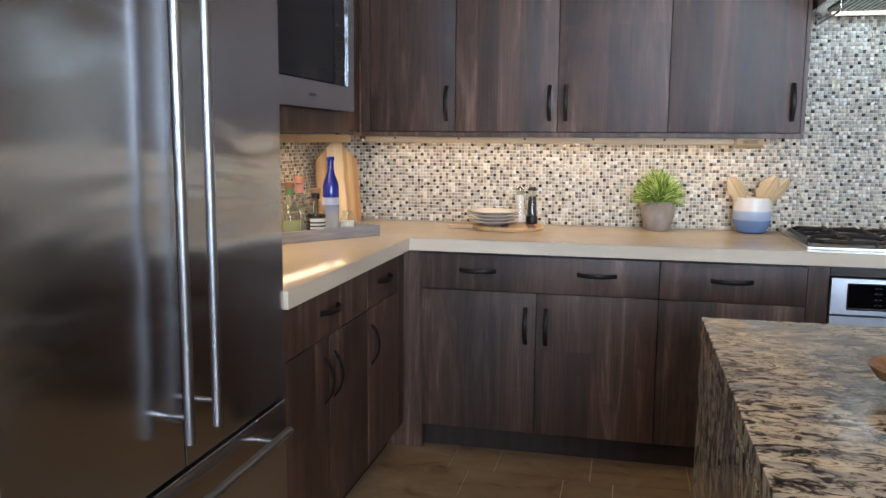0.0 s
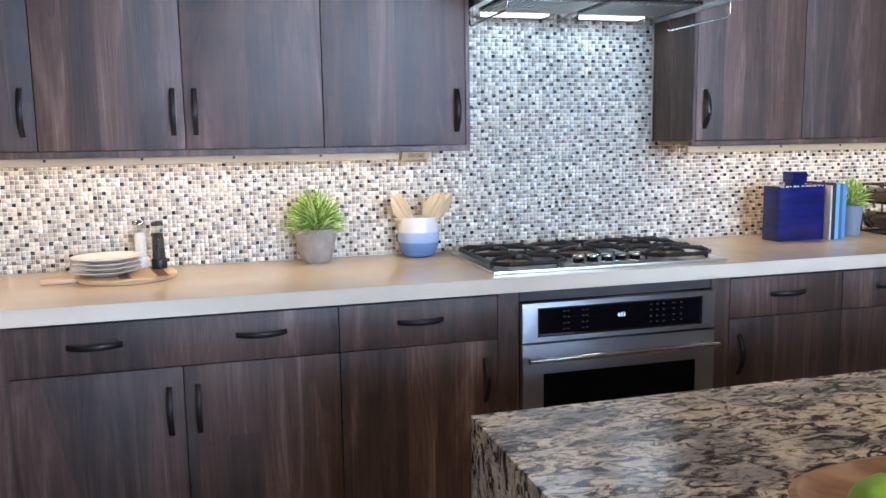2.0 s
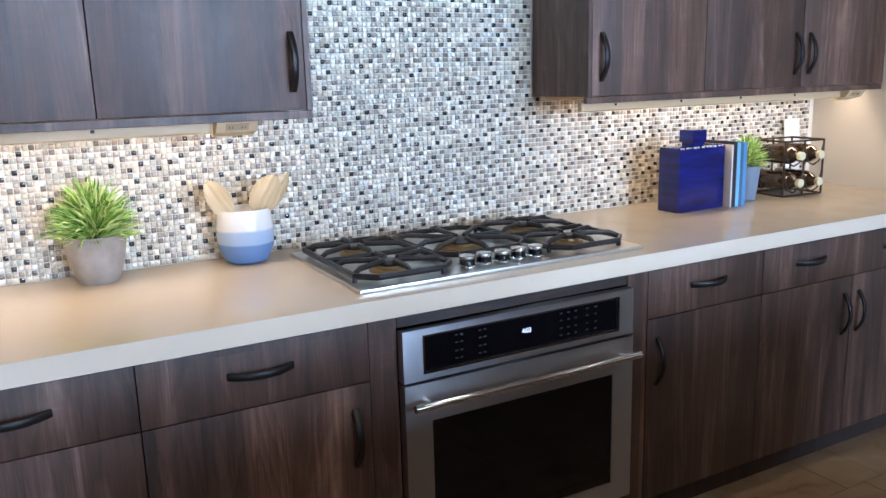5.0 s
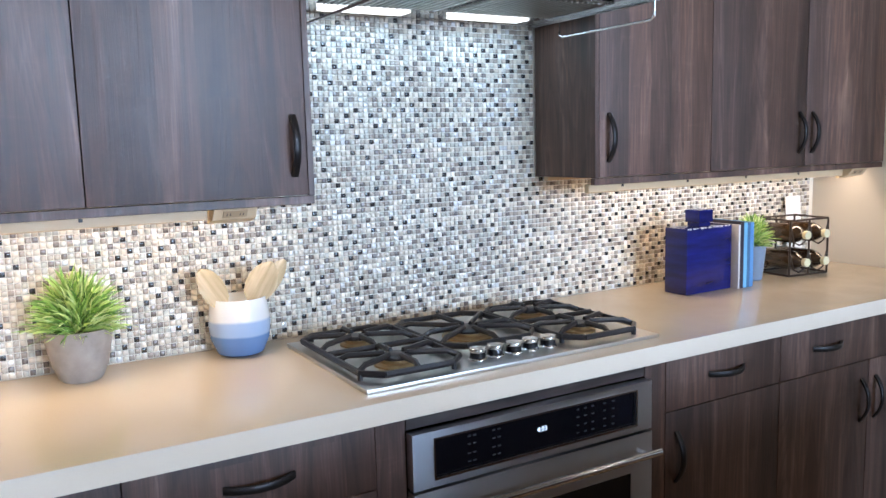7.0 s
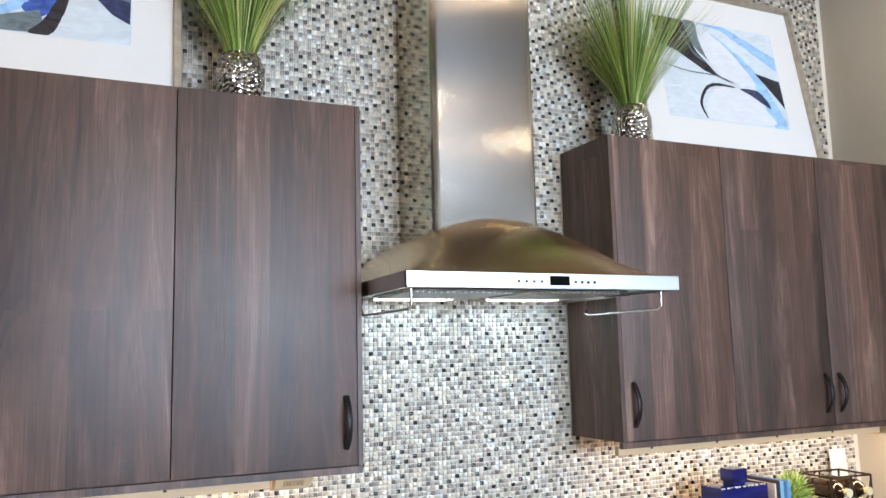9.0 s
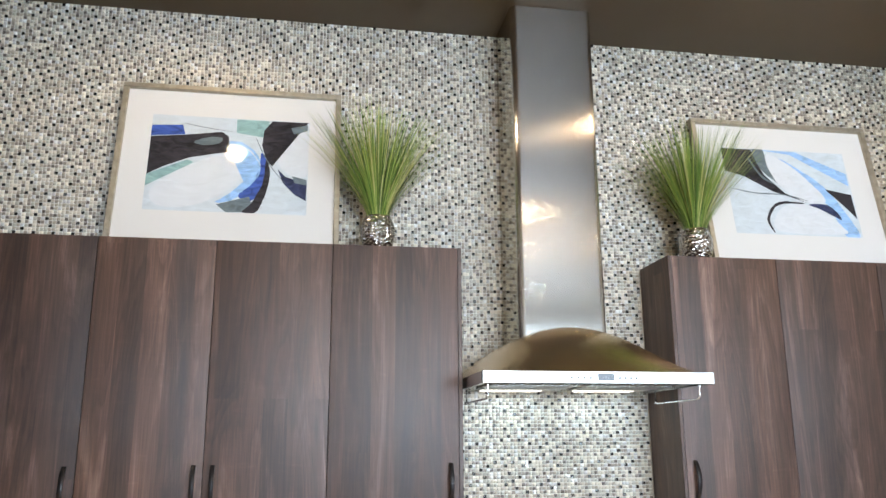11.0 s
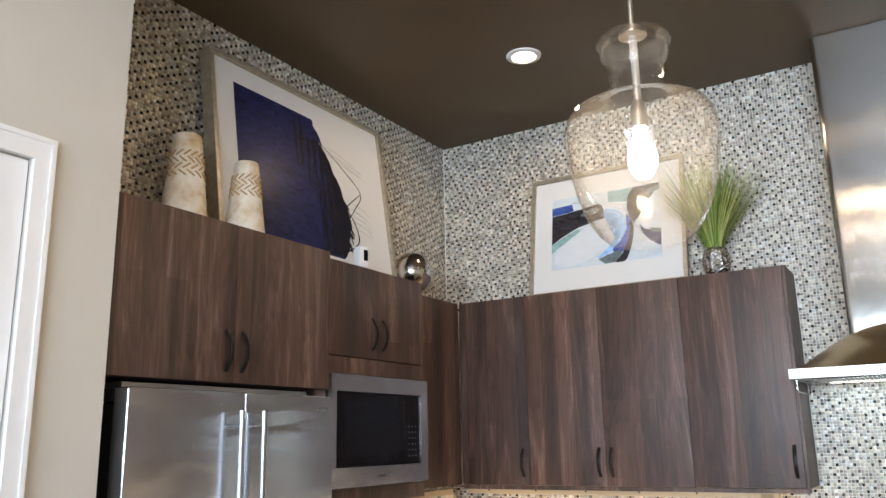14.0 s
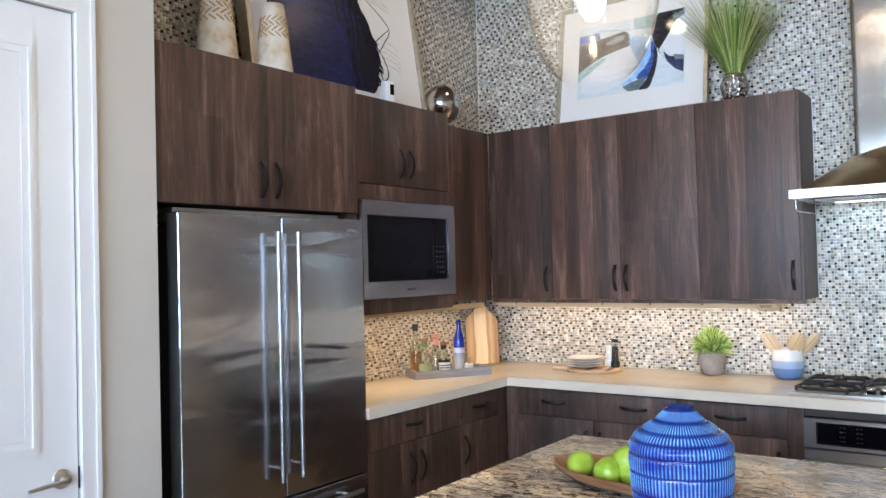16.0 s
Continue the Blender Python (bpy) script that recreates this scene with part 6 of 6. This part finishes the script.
put(PEAR, "Base Color", ramp(PEAR, noisy(PEAR, 14, coords(PEAR, (1, 1, 1), 8.0), 4), [(0.3, (0.2, 0.36, 0.02)), (0.6, (0.36, 0.5, 0.06)), (0.8, (0.5, 0.55, 0.12))]))
pear_prof = [(0.0, 0.0), (0.018, 0.002), (0.032, 0.014), (0.037, 0.032), (0.033, 0.052), (0.022, 0.07), (0.016, 0.082), (0.009, 0.089), (0.0, 0.088)]
pears = [(-0.2, -0.01, 100, 15), (-0.075, -0.05, 75, 200), (-0.10, 0.045, 80, 120), (-0.01, 0.0, 85, 300), (0.06, -0.045, 95, 60), (0.05, 0.055, 82, 250), (0.14, 0.0, 88, 20), (-0.045, 0.0, 60, 150)]
pear_prof = [(r * 1.17, z * 1.2) for r, z in pear_prof]
first = None
for i, (u, v, tilt, turn) in enumerate(pears):
    lift = 0.043 if i < 7 else 0.072
    m_ = BM @ pose(u, v, lift, 0, 0, turn) @ pose(0, 0, 0, tilt) @ pose(0, 0, -0.035)
    if first is None:
        first = thing("pear", m_, "ripe green pear lying in the wooden bowl", "pear", "pears in the bowl")
        part("fruit", lathe(pear_prof, 28), PEAR, first)
        part("stalk", tube([(0, 0, 0.108), (0.002, 0, 0.119), (0.005, 0, 0.13)], 0.0018, 6), DARKWOOD, first)
    else:
        copy_thing(first, m_)

VASEG = mat("blue ribbed glaze", (0.05, 0.14, 0.5), 0.07, Coat_Weight=0.6)
_nt = VASEG.node_tree
_tc = _nt.nodes.new("ShaderNodeTexCoord")
_at = _nt.nodes.new("ShaderNodeAttribute")
_at.attribute_name = "rib"
_c1 = ramp(VASEG, _at.outputs["Fac"], [(0.0, (0.004, 0.012, 0.11)), (0.5, (0.02, 0.08, 0.34)), (1.0, (0.2, 0.46, 0.74))])
_c2 = ramp(VASEG, noisy(VASEG, 1.0, coords(VASEG, (5, 5, 14)), 4), [(0.38, (0.16, 0.2, 0.7)), (0.5, (0.8, 0.85, 1.0)), (0.66, (1.25, 1.35, 1.2))])
put(VASEG, "Base Color", mixed(VASEG, 1.0, _c1, _c2, "MULTIPLY"))
bands = [0.0, 0.05, 0.1, 0.145, 0.186, 0.216, 0.236, 0.258, 0.285]
outline = [(0.092, 0.0), (0.108, 0.02), (0.118, 0.06), (0.125, 0.11), (0.1285, 0.165), (0.1275, 0.2), (0.122, 0.216), (0.108, 0.23), (0.083, 0.246), (0.058, 0.262), (0.041, 0.276), (0.038, 0.288)]
def vase_r(z):
    for (r0, z0), (r1, z1) in zip(outline, outline[1:]):
        if z <= z1:
            k = (z - z0) / (z1 - z0)
            return r0 + (r1 - r0) * k
    return outline[-1][0]


_b = bmesh.new()
nrib = 84
nang = nrib * 4
ribval = []
rings = []
nz_ = 96
for i in range(nz_ + 1):
    z = 0.288 * i / nz_
    g = min(abs(z - bz) for bz in bands)
    groove = max(0.0, 1 - g / 0.0045)
    row = []
    for k in range(nang):
        a = 2 * math.pi * k / nang
        rib = 0.5 + 0.5 * math.cos(a * nrib)
        am = 0.0 if z > 0.281 else 1.0
        r = 0.95 * vase_r(z) + am * (0.0024 * rib * (1 - groove) - 0.0018 * groove)
        row.append(_b.verts.new((r * math.cos(a), r * math.sin(a), z * 1.055)))
        ribval.append(rib * (1 - groove) * am)
    rings.append(row)
for a, b in zip(rings, rings[1:]):
    for k in range(nang):
        _b.faces.new((a[k], a[(k + 1) % nang], b[(k + 1) % nang], b[k]))
_b.faces.new(rings[0][::-1])
last = rings[-1]
inner = [_b.verts.new((v.co.x * 0.85, v.co.y * 0.85, v.co.z - 0.002)) for v in last]
low = [_b.verts.new((v.co.x * 0.85, v.co.y * 0.85, 0.2)) for v in last]
for k in range(nang):
    j = (k + 1) % nang
    _b.faces.new((last[k], last[j], inner[j], inner[k]))
    _b.faces.new((inner[k], inner[j], low[j], low[k]))
_b.faces.new(low)
me = bpy.data.meshes.new("ribbed_vase")
_b.to_mesh(me)
_b.free()
at_ = me.attributes.new("rib", "FLOAT", "POINT")
at_.data.foreach_set("value", np.array(ribval + [0.2] * (len(me.vertices) - len(ribval)), dtype=np.float32))
for p in me.polygons:
    p.use_smooth = True
vs_ = tagged(new("ribbed_vase", me), "large glossy blue ribbed ceramic vase on the island", "vase")
me.materials.append(VASEG)
vs_.matrix_basis = pose(1.357, 2.0, 0.9025)

# ---- floor tiles ----
STONEF = mat("tan travertine tile", (0.33, 0.24, 0.15), 0.4)
_oi = STONEF.node_tree.nodes.new("ShaderNodeObjectInfo")
_gi = STONEF.node_tree.nodes.new("ShaderNodeNewGeometry")
_fa = ramp(STONEF, noisy(STONEF, 5.0, coords(STONEF, (1, 1.6, 1)), 6, 0.6, 0.8), [(0.3, (0.16, 0.09, 0.05)), (0.42, (0.27, 0.19, 0.12)), (0.7, (0.35, 0.27, 0.18))])
_fb = ramp(STONEF, _gi.outputs["Random Per Island"], [(0.0, (0.75, 0.75, 0.75)), (1.0, (1.1, 1.08, 1.05))])
put(STONEF, "Base Color", mixed(STONEF, 1.0, _fa, _fb, "MULTIPLY"))
bump(STONEF, noisy(STONEF, 40, coords(STONEF), 5), 0.2, 0.001)
floor_ob = bpy.data.objects["floor"]
sizes = [0.378, 0.19, 0.378, 0.378, 0.19]
rest = bmesh.new()
y = 4.2
row = 0
while y > -4.6:
    y0 = y - 0.245
    x = -0.62 - 0.1 * (row % 3)
    k = row
    while x < 7.0:
        w = sizes[k % 5]
        k += 1
        if y > 2.7 and x < 3.6:
            part("tile", slab(x + 0.002, x + w - 0.002, y0 + 0.002, y - 0.002, -0.0058, 0.0 - 0.0004 * ((k * 7 + row) % 3), 0.0), STONEF, floor_ob, smooth=False)
        else:
            box(rest, x + 0.002, x + w - 0.002, y0 + 0.002, y - 0.002, -0.0058, 0.0)
        x += w
    y = y0
    row += 1
part("tile_field", rest, STONEF, floor_ob, "tan travertine tiles", smooth=False, kind="stuff")

# ---- mosaic ----
PITCH, GAP, PROUD = 0.0158, 0.0026, 0.005


def mosaic(name, parent, rects, place, seed, label):
    """Small square tiles over rects (u0, u1, v0, v1); place maps (u, v, height) to the world."""
    rng = np.random.default_rng(seed)
    verts, faces = [], []
    cs, tones = [], []
    for u0, u1, v0, v1 in rects:
        nu, nv = int(round((u1 - u0) / PITCH)), int(round((v1 - v0) / PITCH))
        pu, pv = (u1 - u0) / nu, (v1 - v0) / nv
        U, V = np.meshgrid(u0 + (np.arange(nu) + 0.5) * pu, v0 + (np.arange(nv) + 0.5) * pv)
        i_, j_ = np.meshgrid(np.arange(nu), np.arange(nv))
        r1, r2 = rng.random(i_.shape), rng.random(i_.shape)
        lattice = (2 * i_ + j_) % 5 == 0
        tones.append(np.where(lattice & (r1 < 0.85), 0.17 * r2, 0.18 + 0.82 * r2).ravel())
        cs.append(np.stack([U.ravel(), V.ravel()], 1))
    c = np.concatenate(cs)
    c = c + rng.normal(0, 0.00018, c.shape)
    n = len(c)
    h = (PITCH - GAP) / 2
    t = h - 0.0007
    sq = np.array([(-1, -1), (1, -1), (1, 1), (-1, 1)], float)
    lo = np.concatenate([c[:, None, :] + sq * h, np.zeros((n, 4, 1))], 2)
    tilt = rng.normal(0, 0.016, (n, 2))
    zz = PROUD + rng.normal(0, 0.0003, (n, 1)) + (sq[None] * t * tilt[:, None, :]).sum(2)
    hi = np.concatenate([c[:, None, :] + sq * t, zz[:, :, None]], 2)
    mid = np.concatenate([c[:, None, :] + sq * h, (zz - 0.0006)[:, :, None]], 2)
    p = np.concatenate([lo, mid, hi], 1).reshape(-1, 3)
    P = place(p)
    base_ = np.arange(n)[:, None, None] * 12
    quads = [(8, 9, 10, 11)] + [(a + 4 * k, (a + 1) % 4 + 4 * k, (a + 1) % 4 + 4 * k + 4, a + 4 * k + 4) for k in (0, 1) for a in range(4)]
    F = (base_ + np.array(quads)[None]).reshape(-1, 4)
    me = bpy.data.meshes.new(name)
    me.vertices.add(len(P))
    me.vertices.foreach_set("co", P.astype(np.float32).ravel())
    me.loops.add(F.size)
    me.loops.foreach_set("vertex_index", F.astype(np.int32).ravel())
    me.polygons.add(len(F))
    me.polygons.foreach_set("loop_start", (np.arange(len(F)) * 4).astype(np.int32))
    me.update(calc_edges=True)
    me.validate()
    me.attributes.new("tone", "FLOAT", "FACE").data.foreach_set("value", np.repeat(np.concatenate(tones), 9).astype(np.float32))
    me.materials.append(TILE)
    ob = new(name, me)
    ob.parent = parent
    return tagged(ob, label, kind="stuff")


wn, ww = bpy.data.objects["wall_north"], bpy.data.objects["wall_west"]
to_n = lambda p: np.stack([p[:, 0], NORTH - p[:, 2], p[:, 1]], 1)
to_w = lambda p: np.stack([WEST + p[:, 2], p[:, 0], p[:, 1]], 1)
mosaic("mosaic", wn, [(WEST + 0.008, EAST - 0.03, 0.914, 1.362), (1.122, 2.046, 1.362, 2.44), (WEST + 0.008, EAST - 0.03, 2.44, TOP)], to_n, 3, "square glass and stone mosaic, grey, cream and black")
mosaic("mosaic", ww, [(2.95, NORTH - 0.008, 0.914, 1.362), (1.812, NORTH - 0.008, 2.44, TOP)], to_w, 4, "square glass and stone mosaic, grey, cream and black")
